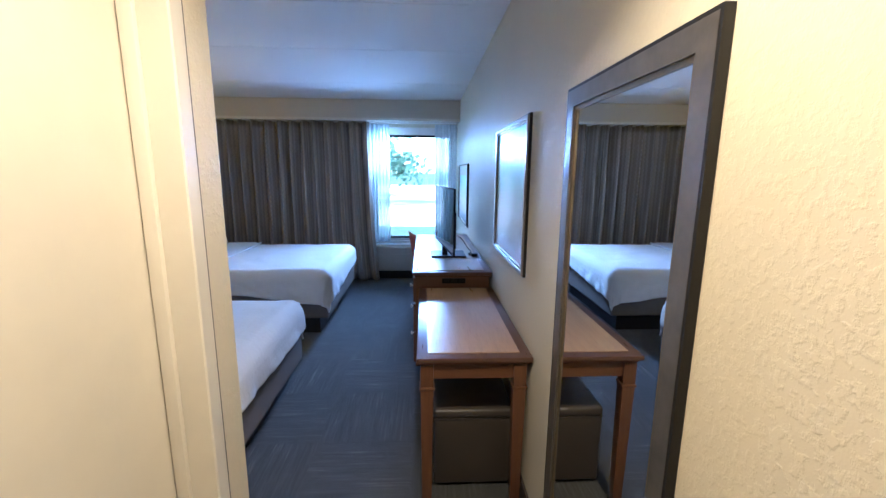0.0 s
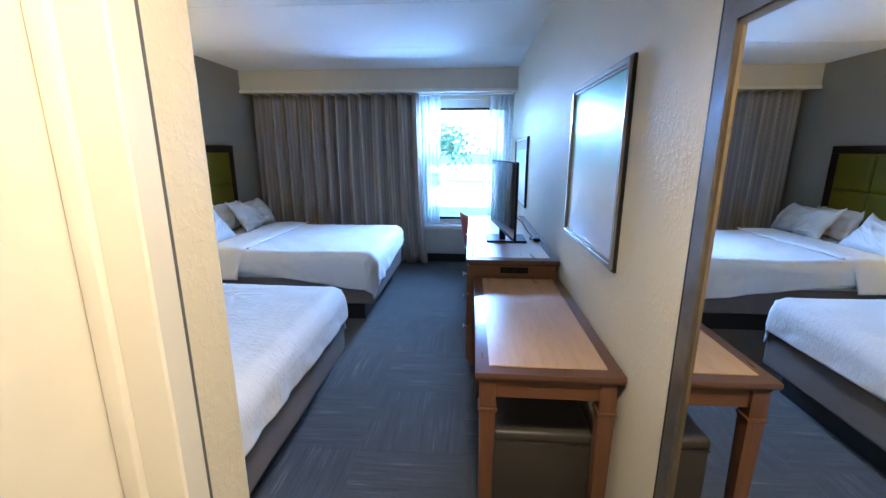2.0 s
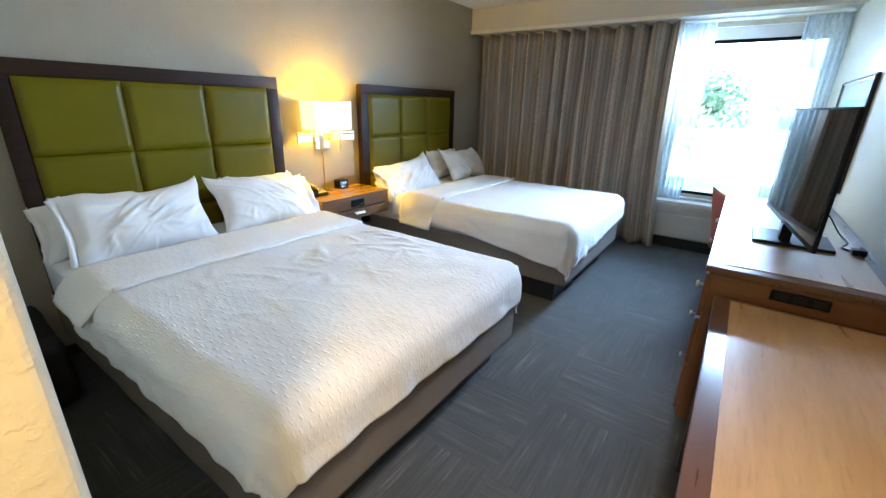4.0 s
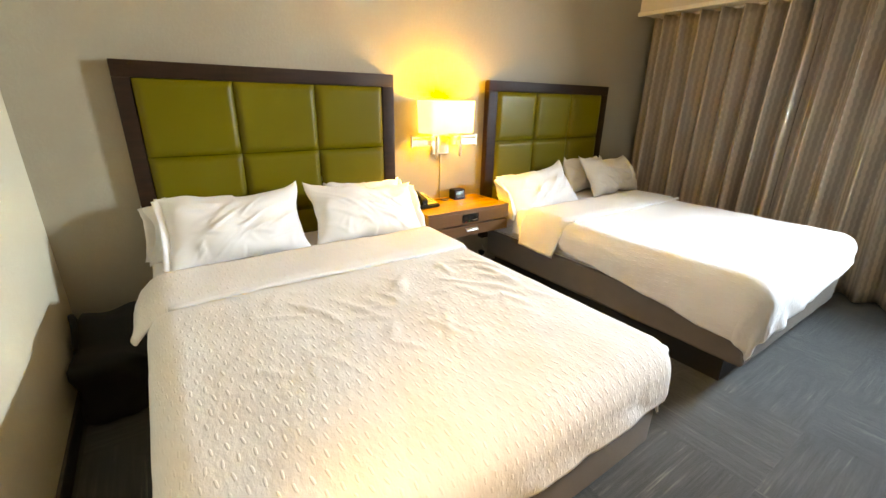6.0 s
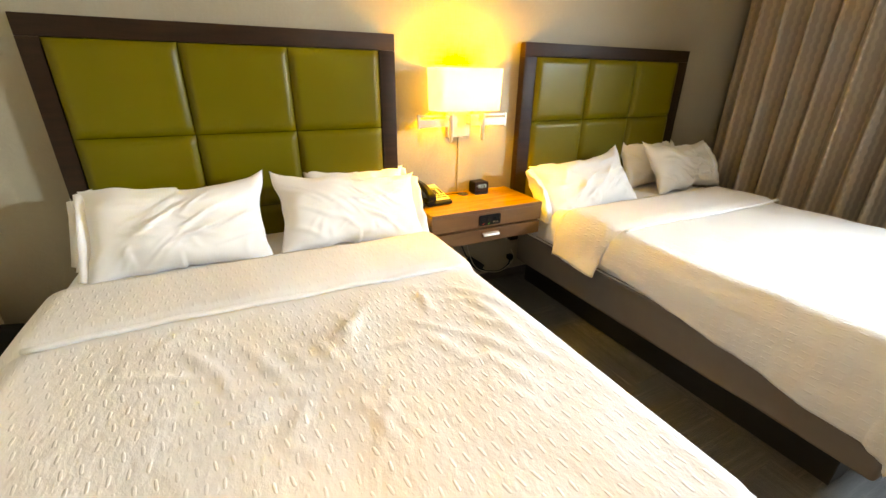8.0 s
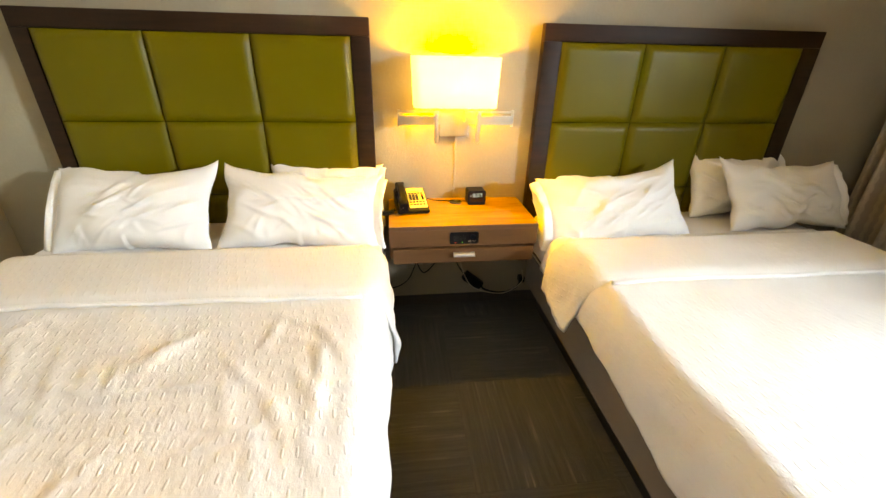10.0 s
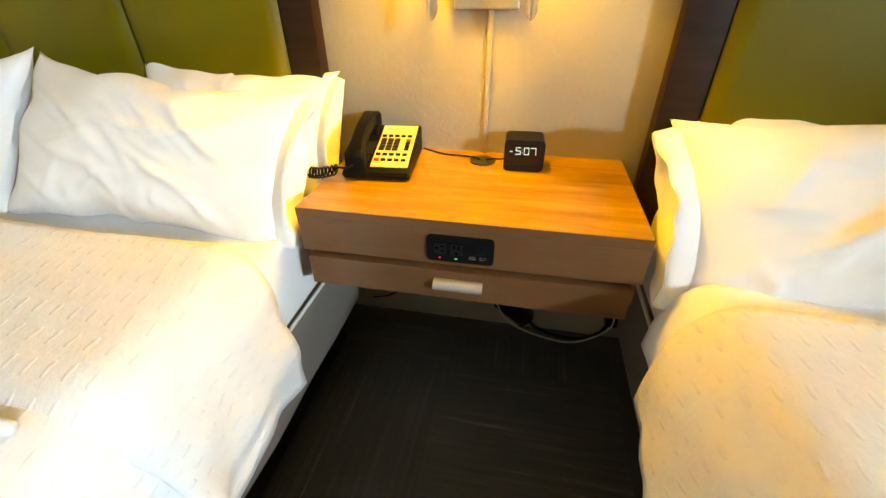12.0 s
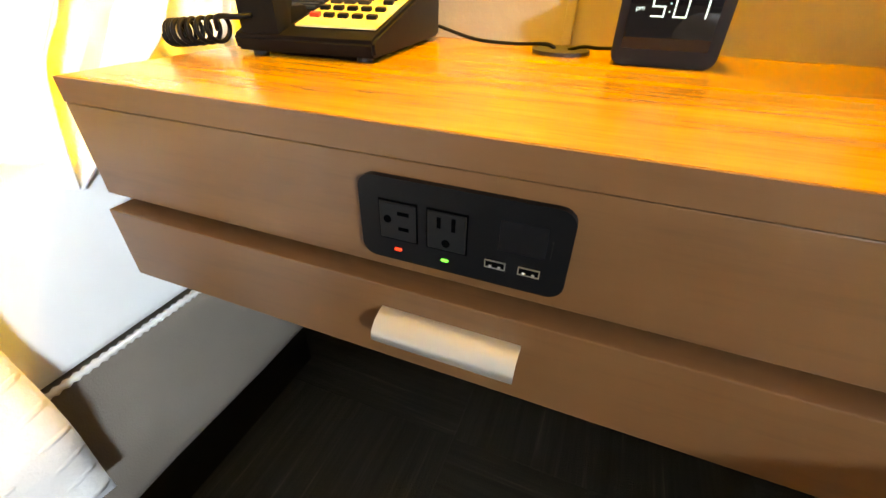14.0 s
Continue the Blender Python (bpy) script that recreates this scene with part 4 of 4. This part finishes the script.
# power unit let into the fascia
unit = part("power_unit", bmesh.new(), BLACK, stand, "black power unit with two sockets and two charging ports")
bm = bmesh.new()
prism(bm, rounded(0.1365, 0.060, 0.010, 5, 3.5735, 0.6068), 0, XF + 0.002, XF + 0.007)
bm.transform(Matrix.Translation(-AT[unit.name]))
bmesh.ops.recalc_face_normals(bm, faces=bm.faces)
bm.to_mesh(unit.data)
bm.free()
for i, yc in enumerate((3.5335, 3.567)):
    part("socket_gasket", boxes((XF + 0.007, XF + 0.0074, yc - 0.0137, yc + 0.0137, 0.5932, 0.6222), bev=0.0002), VOID, unit)
    s = part("socket", boxes((XF + 0.0074, XF + 0.0090, yc - 0.0127, yc + 0.0127, 0.5945, 0.6210), bev=0.0010), SOCKET, unit)
    slots = ((0.0048, 0.0055, 0.0026, 0.0092), (-0.0048, 0.0055, 0.0026, 0.0075)) if i else ((-0.0045, 0.0058, 0.0080, 0.0026), (-0.0045, -0.0052, 0.0072, 0.0026))
    for dy, dzz, sw, sh in slots:
        yy, zz = (yc + dy, 0.6085 + dzz) if i else (yc - dy, 0.6085 + dzz)
        part("slot", boxes((XF + 0.0089, XF + 0.0093, yy - sw / 2, yy + sw / 2, zz - sh / 2, zz + sh / 2)), VOID, s)
    bm = bmesh.new()
    yy, zz = (yc, 0.6000) if i else (yc - 0.0068, 0.6090)
    prism(bm, [(yy + 0.0028 * math.cos(a), zz + 0.0028 * math.sin(a)) for a in (2 * math.pi * q / 12 for q in range(12))], 0, XF + 0.0089, XF + 0.0093)
    part("earth_hole", bm, VOID, s)
    bm = bmesh.new()
    prism(bm, rounded(0.0052, 0.0018, 0.0008, 3, yc - 0.001, 0.5858), 0, XF + 0.007, XF + 0.0078)
    part("led", bm, (LED_RED, LED_GREEN)[i], unit, ("red", "green")[i] + " status light")
for yc in (3.599, 3.620):
    u = part("charging_port", boxes((XF + 0.007, XF + 0.0079, yc - 0.0066, yc - 0.0060, 0.5890, 0.5945), (XF + 0.007, XF + 0.0079, yc + 0.0060, yc + 0.0066, 0.5890, 0.5945), (XF + 0.007, XF + 0.0079, yc - 0.0060, yc + 0.0060, 0.5890, 0.5895), (XF + 0.007, XF + 0.0079, yc - 0.0060, yc + 0.0060, 0.5940, 0.5945)), NICKEL, unit, "metal charging port")
    part("tongue", boxes((XF + 0.007, XF + 0.0074, yc - 0.0060, yc + 0.0060, 0.5895, 0.5940)), VOID, u)
    for dy in (-0.0028, 0.0028):
        part("contact", boxes((XF + 0.0074, XF + 0.0078, yc + dy - 0.0009, yc + dy + 0.0009, 0.5897, 0.5910)), WHITE, u)
part("blank_panel", boxes((XF + 0.007, XF + 0.0075, 3.600, 3.628, 0.603, 0.624), bev=0.0002), SCREEN, unit)
part("latch_mark", boxes((XF + 0.007, XF + 0.0077, 3.6305, 3.6312, 0.604, 0.616)), SOCKET, unit)
bm = bmesh.new()
prism(bm, [(-3.243 + 0.032 * math.cos(a), 3.578 + 0.032 * math.sin(a)) for a in (2 * math.pi * q / 28 for q in range(28))], 2, ZT, ZT + 0.004)
part("grommet", bm, RUBBER, stand, "round dark cable grommet")

# ---- telephone ----
PM = Matrix.Translation((-3.178, 3.341, ZT)) @ Matrix.Rotation(radians(5), 4, "Z")
phone = thing("telephone", (-3.178, 3.341, ZT), "black desk telephone with a cream keypad plate", "telephone")


def wedge(x0, x1, y0, y1, lift, thick, bev=0.0):
    """A slab on the telephone's sloping deck; x runs from front to back."""
    bm = bmesh.new()
    box(bm, x0, x1, y0, y1, 0, thick, bev)
    for v in bm.verts:
        back = (0.10 - v.co.x) / 0.20
        v.co.z += lift + 0.022 + 0.048 * back
    bm.transform(PM)
    return bm


bm = bmesh.new()
prism(bm, ((0.10, 0.004), (0.102, 0.018), (0.095, 0.022), (-0.10, 0.070), (-0.105, 0.066), (-0.105, 0.004)), 1, -0.078, 0.078)
bmesh.ops.bevel(bm, geom=bm.edges[:], offset=0.003, segments=2, affect="EDGES")
bm.transform(PM)
part("base", bm, BLACK, phone, smooth=30)
part("faceplate", wedge(-0.092, 0.082, -0.016, 0.072, 0.0002, 0.0018), CREAM, phone, "cream keypad plate")
part("label_bar", wedge(-0.082, -0.070, -0.008, 0.064, 0.002, 0.0005), ACGREY, phone)


def key(cx, cy, w, h, mat, name="key"):
    part(name, wedge(cx - h / 2, cx + h / 2, cy - w / 2, cy + w / 2, 0.0018, 0.004, 0.0008), mat, phone)


for i in range(5):
    key(-0.042, -0.006 + i * 0.016, 0.011, 0.006, BLACK)
    key(0.036, -0.006 + i * 0.016, 0.011, 0.006, BLACK)
    key(0.058, -0.006 + i * 0.016, 0.011, 0.006, RED if i == 0 else BLACK)
for r in range(4):
    for c in range(3):
        key(-0.024 + r * 0.0125, -0.003 + c * 0.0165, 0.0135, 0.0095, RUBBER)
    key(-0.024 + r * 0.0125, 0.058, 0.011, 0.007, RED if r == 0 else BLACK)
for cx in (-0.072, 0.062):
    bm = bmesh.new()
    box(bm, cx - 0.024, cx + 0.024, -0.070, -0.026, 0.02, 0.074 if cx < 0 else 0.044, 0.006)
    bm.transform(PM)
    part("cradle", bm, BLACK, phone, smooth=30)
bm = bmesh.new()
# a bowed bar of square section with a boxy ear cup at the back and a mouth cup at the front
rings = []
for i in range(25):
    q = i / 24
    x, z = 0.098 - 0.196 * q, 0.050 + 0.046 * q + 0.017 * math.sin(math.pi * q)
    end = max(0.0, abs(2 * q - 1) - 0.58) / 0.42
    hw, up, dn = 0.0175 + 0.0060 * min(1.0, end * 1.6), 0.013 - 0.006 * end ** 6, 0.012 + 0.026 * min(1.0, end * 2.0)
    if i in (0, 24):
        hw, up, dn = hw * 0.9, up * 0.6, dn * 0.92
    rings.append([bm.verts.new(PM @ Vector((x, -0.047 + a, z + b))) for a, b in ((-hw, -dn), (-hw, up - 0.006), (-hw + 0.006, up), (hw - 0.006, up), (hw, up - 0.006), (hw, -dn))])
for r0, r1 in zip(rings, rings[1:]):
    for i in range(6):
        bm.faces.new((r0[i], r0[(i + 1) % 6], r1[(i + 1) % 6], r1[i]))
bm.faces.new(rings[0])
bm.faces.new(rings[-1])
part("handset", bm, BLACK, phone, "black handset lying in its cradle", 35)
for i in range(6):
    x = 0.030 - i * 0.009
    part("speaker_rib", wedge(x - 0.0018, x + 0.0018, -0.066, -0.022, 0.0, 0.0025), RUBBER, phone)
for fx in (0.085, -0.085):
    for fy in (-0.06, 0.06):
        bm = bmesh.new()
        tube(bm, [PM @ Vector((fx, fy, 0.0)), PM @ Vector((fx, fy, 0.006))], 0.008, 10)
        part("rubber_foot", bm, RUBBER, phone)
bm = bmesh.new()
pts = []
for i in range(140):
    q = i / 139
    a = q * 2 * math.pi * 8
    cx, cy, cz = -3.078 + 0.020 * math.sin(q * 2.4), 3.258 - 0.062 * q, ZT + 0.022 - 0.006 * q
    pts.append((cx + 0.0115 * math.cos(a), cy, cz + 0.0115 * math.sin(a)))
tube(bm, pts, 0.0024, 6)
tube(bm, smooth_run([PM @ Vector((0.099, -0.052, 0.036)), PM @ Vector((0.112, -0.060, 0.035)), (-3.060, 3.268, ZT + 0.034), pts[0]], 5), 0.0026, 6)
part("coiled_cord", bm, BLACK, phone, "black coiled handset cord", True)
bm = bmesh.new()
tube(bm, smooth_run([(-3.262, 3.42, ZT + 0.018), (-3.262, 3.47, ZT + 0.006), (-3.262, 3.52, ZT + 0.004), (-3.245, 3.56, ZT + 0.008), (-3.243, 3.572, ZT + 0.004)]), 0.0022, 6)
part("line_cord", bm, BLACK, phone, smooth=True)

# ---- clock ----
CM = Matrix.Translation((-3.228, 3.679, ZT)) @ Matrix.Rotation(radians(2), 4, "Z")
clock = thing("alarm_clock", (-3.228, 3.679, ZT), "small black cube alarm clock with pale blue digits", "clock")
bm = bmesh.new()
prism(bm, rounded(0.092, 0.074, 0.010, 5, 0, 0.039), 0, -0.035, 0.032)
bm.transform(CM)
part("body", bm, BLACK, clock, smooth=40)
bm = bmesh.new()
prism(bm, rounded(0.094, 0.076, 0.011, 5, 0, 0.039), 0, 0.0325, 0.036)
bm.transform(CM)
part("face_rim", bm, SOCKET, clock, smooth=40)
bm = bmesh.new()
box(bm, 0.036, 0.0365, -0.039, 0.037, 0.016, 0.066)
bm.transform(CM)
face = part("display", bm, SCREEN, clock, "dark glass display")


def segments(bm, y, z, w, h, t, on):
    half = h / 2
    rows = {"a": (0, h - t, w, t), "g": (0, half - t / 2, w, t), "d": (0, 0, w, t), "f": (0, half, t, half), "b": (w - t, half, t, half), "e": (0, 0, t, half), "c": (w - t, 0, t, half)}
    for s in on:
        dy, dzz, sw, sh = rows[s]
        g = t * 0.18
        box(bm, 0.0366, 0.0372, y + dy + g, y + dy + sw - g, z + dzz + g, z + dzz + sh - g)


bm = bmesh.new()
segments(bm, -0.0205, 0.0425, 0.0125, 0.0178, 0.0021, "afgcd")
segments(bm, -0.0015, 0.0425, 0.0125, 0.0178, 0.0021, "abcdef")
segments(bm, 0.0145, 0.0425, 0.0125, 0.0178, 0.0021, "abc")
for zz in (0.0470, 0.0535):
    box(bm, 0.0366, 0.0372, -0.0052, -0.0041, zz, zz + 0.0012)
bm.transform(CM)
part("digits", bm, DIGIT, face, "digits reading 5:07")
fc = bpy.data.curves.new("pm_mark", "FONT")
fc.body, fc.size, fc.extrude = "pm", 0.0060, 0.0002
fo = new("pm_mark", fc)
fo.parent = clock
fo.matrix_world = CM @ Matrix.Translation((0.0368, -0.0335, 0.0480)) @ Matrix(((0, 0, 1, 0), (1, 0, 0, 0), (0, 1, 0, 0), (0, 0, 0, 1)))
fo.matrix_local = Matrix.Translation(-Vector((-3.228, 3.679, ZT))) @ CM @ Matrix.Translation((0.0368, -0.0335, 0.0480)) @ Matrix(((0, 0, 1, 0), (1, 0, 0, 0), (0, 1, 0, 0), (0, 0, 0, 1)))
fc.materials.append(DIGIT)
bm = bmesh.new()
tube(bm, smooth_run([(-3.243, 3.586, ZT + 0.004), (-3.244, 3.602, ZT + 0.008), (-3.248, 3.62, ZT + 0.007), (-3.25, 3.65, ZT + 0.009)]), 0.002, 6)
part("cord", bm, BLACK, clock, smooth=True)

# ---- wall lamp ----
LY = 3.565
wl_ = thing("wall_lamp", (W, LY, 1.1), "lit double swing-arm wall lamp with a white drum shade", "wall lamp")
part("backplate", boxes((W, W + 0.022, LY - 0.072, LY + 0.072, 1.00, 1.185), bev=0.004), NICKEL, wl_, "satin nickel backplate")
for s in (-1, 1):
    arm = part("swing_arm", boxes((W + 0.075, W + 0.087, LY + s * 0.275 - 0.005, LY + s * 0.275 + 0.005, 1.058, 1.135)), NICKEL, wl_)
    y0, y1 = sorted((LY + s * 0.10, LY + s * 0.272))
    part("arm_bar", boxes((W + 0.078, W + 0.086, y0, y1, 1.066, 1.108), bev=0.001), NICKEL, arm, "flat polished arm")
    part("arm_bar", boxes((W + 0.078, W + 0.084, y0, y1, 1.120, 1.130), bev=0.001), NICKEL, arm)
    y0, y1 = sorted((LY + s * 0.045, LY + s * 0.10))
    part("arm_link", boxes((W + 0.022, W + 0.072, y0 + 0.002, y0 + 0.010, 1.072, 1.080), (W + 0.022, W + 0.072, y0 + 0.002, y0 + 0.010, 1.115, 1.123), (W + 0.072, W + 0.0765, y0, y1, 1.068, 1.127)), NICKEL, arm)
    bm = bmesh.new()
    tube(bm, [(W + 0.12, LY + s * 0.100, 1.135), (W + 0.12, LY + s * 0.100, 1.0), (W + 0.12, LY + s * 0.100, 0.985)], [0.012, 0.011, 0.002], 14)
    part("switch_rod", bm, NICKEL, arm, "pointed nickel rod", 40)
    part("rod_arm", boxes((W + 0.084, W + 0.12, LY + s * 0.10 - 0.004, LY + s * 0.10 + 0.004, 1.10, 1.112)), NICKEL, arm)
bm = bmesh.new()
for za, zb in ((1.155, 1.365),):
    o0 = rounded(0.180, 0.395, 0.045, 7, -3.20, 3.548)
    o1 = rounded(0.174, 0.380, 0.043, 7, -3.20, 3.548)
    a = [bm.verts.new((*p, za)) for p in o1]
    b = [bm.verts.new((*p, zb)) for p in o0]
    n = len(a)
    for i in range(n):
        bm.faces.new((a[i], a[(i + 1) % n], b[(i + 1) % n], b[i]))
shade = part("shade", bm, SHADE, wl_, "glowing white fabric shade", True)
shade.modifiers.new("fabric", "SOLIDIFY").thickness = 0.002
part("stem", boxes((W + 0.022, -3.19, LY - 0.02, LY - 0.012, 1.150, 1.158), (-3.196, -3.188, LY - 0.02, LY - 0.012, 1.158, 1.22)), NICKEL, wl_)
part("cord_cover", boxes((W, W + 0.010, 3.570, 3.582, ZT + 0.001, 1.00), bev=0.002), ACCENT, wl_, "painted cord cover on the wall")

# ---- under the nightstand ----
ol = thing("wall_outlet", (W, 3.40, 0.30), "white wall outlet plate under the nightstand", "outlet")
part("plate", boxes((W, W + 0.006, 3.335, 3.41, 0.27, 0.385), bev=0.002), WHITE, ol)
for z in (0.30, 0.345):
    part("socket", boxes((W + 0.006, W + 0.008, 3.355, 3.39, z, z + 0.028), bev=0.001), TRIM_PAINT, ol)
ad = thing("power_adapter", (W + 0.05, 3.62, 0.3), "black power adapter with cable hanging under the nightstand", "adapter")
bm = bmesh.new()
box(bm, -0.05, 0.05, -0.018, 0.018, -0.022, 0.022, 0.006)
bm.transform(Matrix.Translation((W + 0.05, 3.70, 0.175)) @ Matrix.Rotation(radians(90), 4, "Z") @ Matrix.Rotation(radians(38), 4, "Y") @ Matrix.Scale(1.25, 4))
part("brick", bm, BLACK, ad, smooth=30)
bm = bmesh.new()
tube(bm, smooth_run([(W + 0.05, 3.745, 0.137), (W + 0.055, 3.78, 0.108), (W + 0.06, 3.85, 0.090), (W + 0.06, 3.91, 0.090), (W + 0.05, 3.97, 0.115), (W + 0.03, 4.0, 0.15)]), 0.006, 8)
tube(bm, smooth_run([(W + 0.05, 3.655, 0.215), (W + 0.055, 3.62, 0.26), (W + 0.06, 3.585, 0.34), (W + 0.06, 3.57, 0.432)]), 0.004, 8)
part("cable", bm, BLACK, ad, smooth=True)
part("plug", boxes((W + 0.001, W + 0.045, 3.985, 4.020, 0.140, 0.175), bev=0.004), BLACK, ad)
wc = thing("white_cable", (W + 0.08, 3.7, 0.3), "pale cable sagging under the nightstand", "cable")
bm = bmesh.new()
tube(bm, smooth_run([(W + 0.09, 3.60, 0.432), (W + 0.09, 3.62, 0.30), (W + 0.10, 3.68, 0.17), (W + 0.10, 3.80, 0.115), (W + 0.10, 3.90, 0.115), (W + 0.08, 3.99, 0.17), (W + 0.03, 4.0, 0.22)]), 0.0028, 8)
part("cord", bm, ACGREY, wc, smooth=True)

oc = thing("outlet_cord", (W + 0.02, 3.36, 0.3), "thin black cord from the wall outlet to the nightstand", "cord")
bm = bmesh.new()
tube(bm, smooth_run([(W + 0.012, 3.372, 0.315), (W + 0.05, 3.375, 0.300), (W + 0.07, 3.41, 0.250), (W + 0.06, 3.47, 0.300), (W + 0.06, 3.50, 0.380), (W + 0.06, 3.505, 0.432)]), 0.0035, 8)
tube(bm, smooth_run([(W + 0.03, 3.372, 0.300), (W + 0.035, 3.33, 0.200), (W + 0.03, 3.28, 0.150), (W + 0.02, 3.21, 0.120)]), 0.0030, 8)
part("cord", bm, BLACK, oc, smooth=True)
part("plug", boxes((W + 0.0085, W + 0.034, 3.357, 3.388, 0.298, 0.330), bev=0.004), BLACK, oc)

# ---- bag in the gap by the bed ----
bag = thing("black_bag", (-3.05, 1.53, 0), "slumped black fabric bag on the floor by the bed", "bag")
bm = bmesh.new()
box(bm, -3.20, -2.78, 1.405, 1.68, 0.0, 0.33, 0.06, 3)
bmesh.ops.subdivide_edges(bm, edges=[e for e in bm.edges if e.calc_length() > 0.1], cuts=5, use_grid_fill=True)
for v in bm.verts:
    k_ = max(0.0, v.co.z) / 0.33
    v.co += Vector((noise.noise(v.co * 9) * 0.06, noise.noise(v.co * 6 + Vector((4, 0, 0))) * 0.015, noise.noise(v.co * 5 + Vector((0, 7, 0))) * 0.09 * k_ + 0.06 * k_ * (v.co.x < -3.0)))
    v.co.y = max(1.398, min(1.715, v.co.y))
    v.co.z = max(0.0, v.co.z)
part("body", bm, SOFTBLACK, bag, smooth=True)
bm = bmesh.new()
tube(bm, [(-3.0 + 0.10 * math.cos(a), 1.43 + 0.01 * math.sin(a * 2), 0.34 + 0.10 * math.sin(a)) for a in (math.pi * i / 12 for i in range(13))], 0.012, 8)
part("handle", bm, SOFTBLACK, bag, smooth=True)

# ---- outdoors ----
solid("ground", boxes((-600, 600, N + T, 700, -0.75, -0.35)), GRASS, "sunlit lawn outside the window", "lawn")
solid("pavement", boxes((-60, 60, 14.5, 60, -0.349, -0.33)), PAVING, "pale concrete car park", "pavement")
solid("roof", boxes((W - T, T, HB - T, N + T, H + 0.205, H + 0.35)), PAVING, "flat slab above the room", "roof")


def tree(x, y, h, spread, seed):
    rnd = random.Random(seed)
    t = thing("tree", (x, y, -0.35), "leafy green deciduous tree in sunlight", "tree", "trees outside")
    bm = bmesh.new()
    tube(bm, [(x, y, -0.35), (x + 0.1, y, h * 0.25), (x - 0.05, y + 0.1, h * 0.5), (x, y, h * 0.8)], [0.22, 0.17, 0.12, 0.05], 10)
    tips = []
    for i in range(17):
        a, z = rnd.uniform(0, 6.28), h * rnd.uniform(0.12, 0.55)
        tip = (x + math.cos(a) * spread * rnd.uniform(0.5, 1), y + math.sin(a) * spread * rnd.uniform(0.5, 1), z + h * rnd.uniform(0.1, 0.35))
        tube(bm, [(x, y, z), tuple((p + q) / 2 + rnd.uniform(-0.2, 0.2) for p, q in zip((x, y, z), tip)), tip], [0.08, 0.05, 0.015], 6)
        tips.append(tip)
    part("trunk", bm, BARK, t, smooth=True)
    verts, faces = [], []
    for tip in tips + [(x, y, h * 0.85)]:
        for _ in range(80):
            p = Vector(tip) + Vector((rnd.gauss(0, 1), rnd.gauss(0, 1), rnd.gauss(0, 0.7))) * spread * rnd.choice((0.12, 0.2, 0.3))
            u = Vector((rnd.uniform(-1, 1), rnd.uniform(-1, 1), rnd.uniform(-1, 1))).normalized() * 0.2
            w = u.orthogonal().normalized() * 0.12
            i = len(verts)
            verts += [p - u, p + w, p + u, p - w]
            faces.append((i, i + 1, i + 2, i + 3))
    me = bpy.data.meshes.new("crown")
    me.from_pydata([v - AT[t.name] for v in verts], [], faces)
    me.materials.append(LEAF)
    cr = new("crown", me)
    cr.parent = t


tree(-4.2, 25.0, 3.9, 2.9, 1)
tree(-7.5, 33.0, 5.5, 2.5, 2)
tree(4.5, 38.0, 5.5, 2.6, 3)

# ---- carpet tiles ----
TILE = 0.525
bm = bmesh.new()
box(bm, -TILE / 2 + 0.0001, TILE / 2 - 0.0001, -TILE / 2 + 0.0001, TILE / 2 - 0.0001, -0.0075, 0.0, 0.0006, 1)
bmesh.ops.recalc_face_normals(bm, faces=bm.faces)
tile_mesh = bpy.data.meshes.new("carpet_tile")
bm.to_mesh(tile_mesh)
bm.free()
tile_mesh.materials.append(CARPET)
rnd = random.Random(4)
for i in range(7):
    for j in range(16):
        x, y = -0.525 + TILE * (0.5 - i + 0), 2.455 + TILE * (j - 7.5)
        if y < S - 0.2 and x < HX - 0.3:
            continue
        o = new("carpet_tile", tile_mesh)
        o.parent = floor
        o.matrix_local = Matrix.Translation((x, y, 0)) @ Matrix.Rotation(radians(90 * ((i + j) % 2) + 180 * rnd.randrange(2)), 4, "Z")

# ---- the plan's units become metres ----
for me in bpy.data.meshes:
    me.transform(Matrix.Scale(UNIT, 4))
fc.size, fc.extrude = fc.size * UNIT, fc.extrude * UNIT
for ob in scene.objects:
    if ob.type in ("MESH", "EMPTY", "FONT"):
        ob.location = ob.location * UNIT
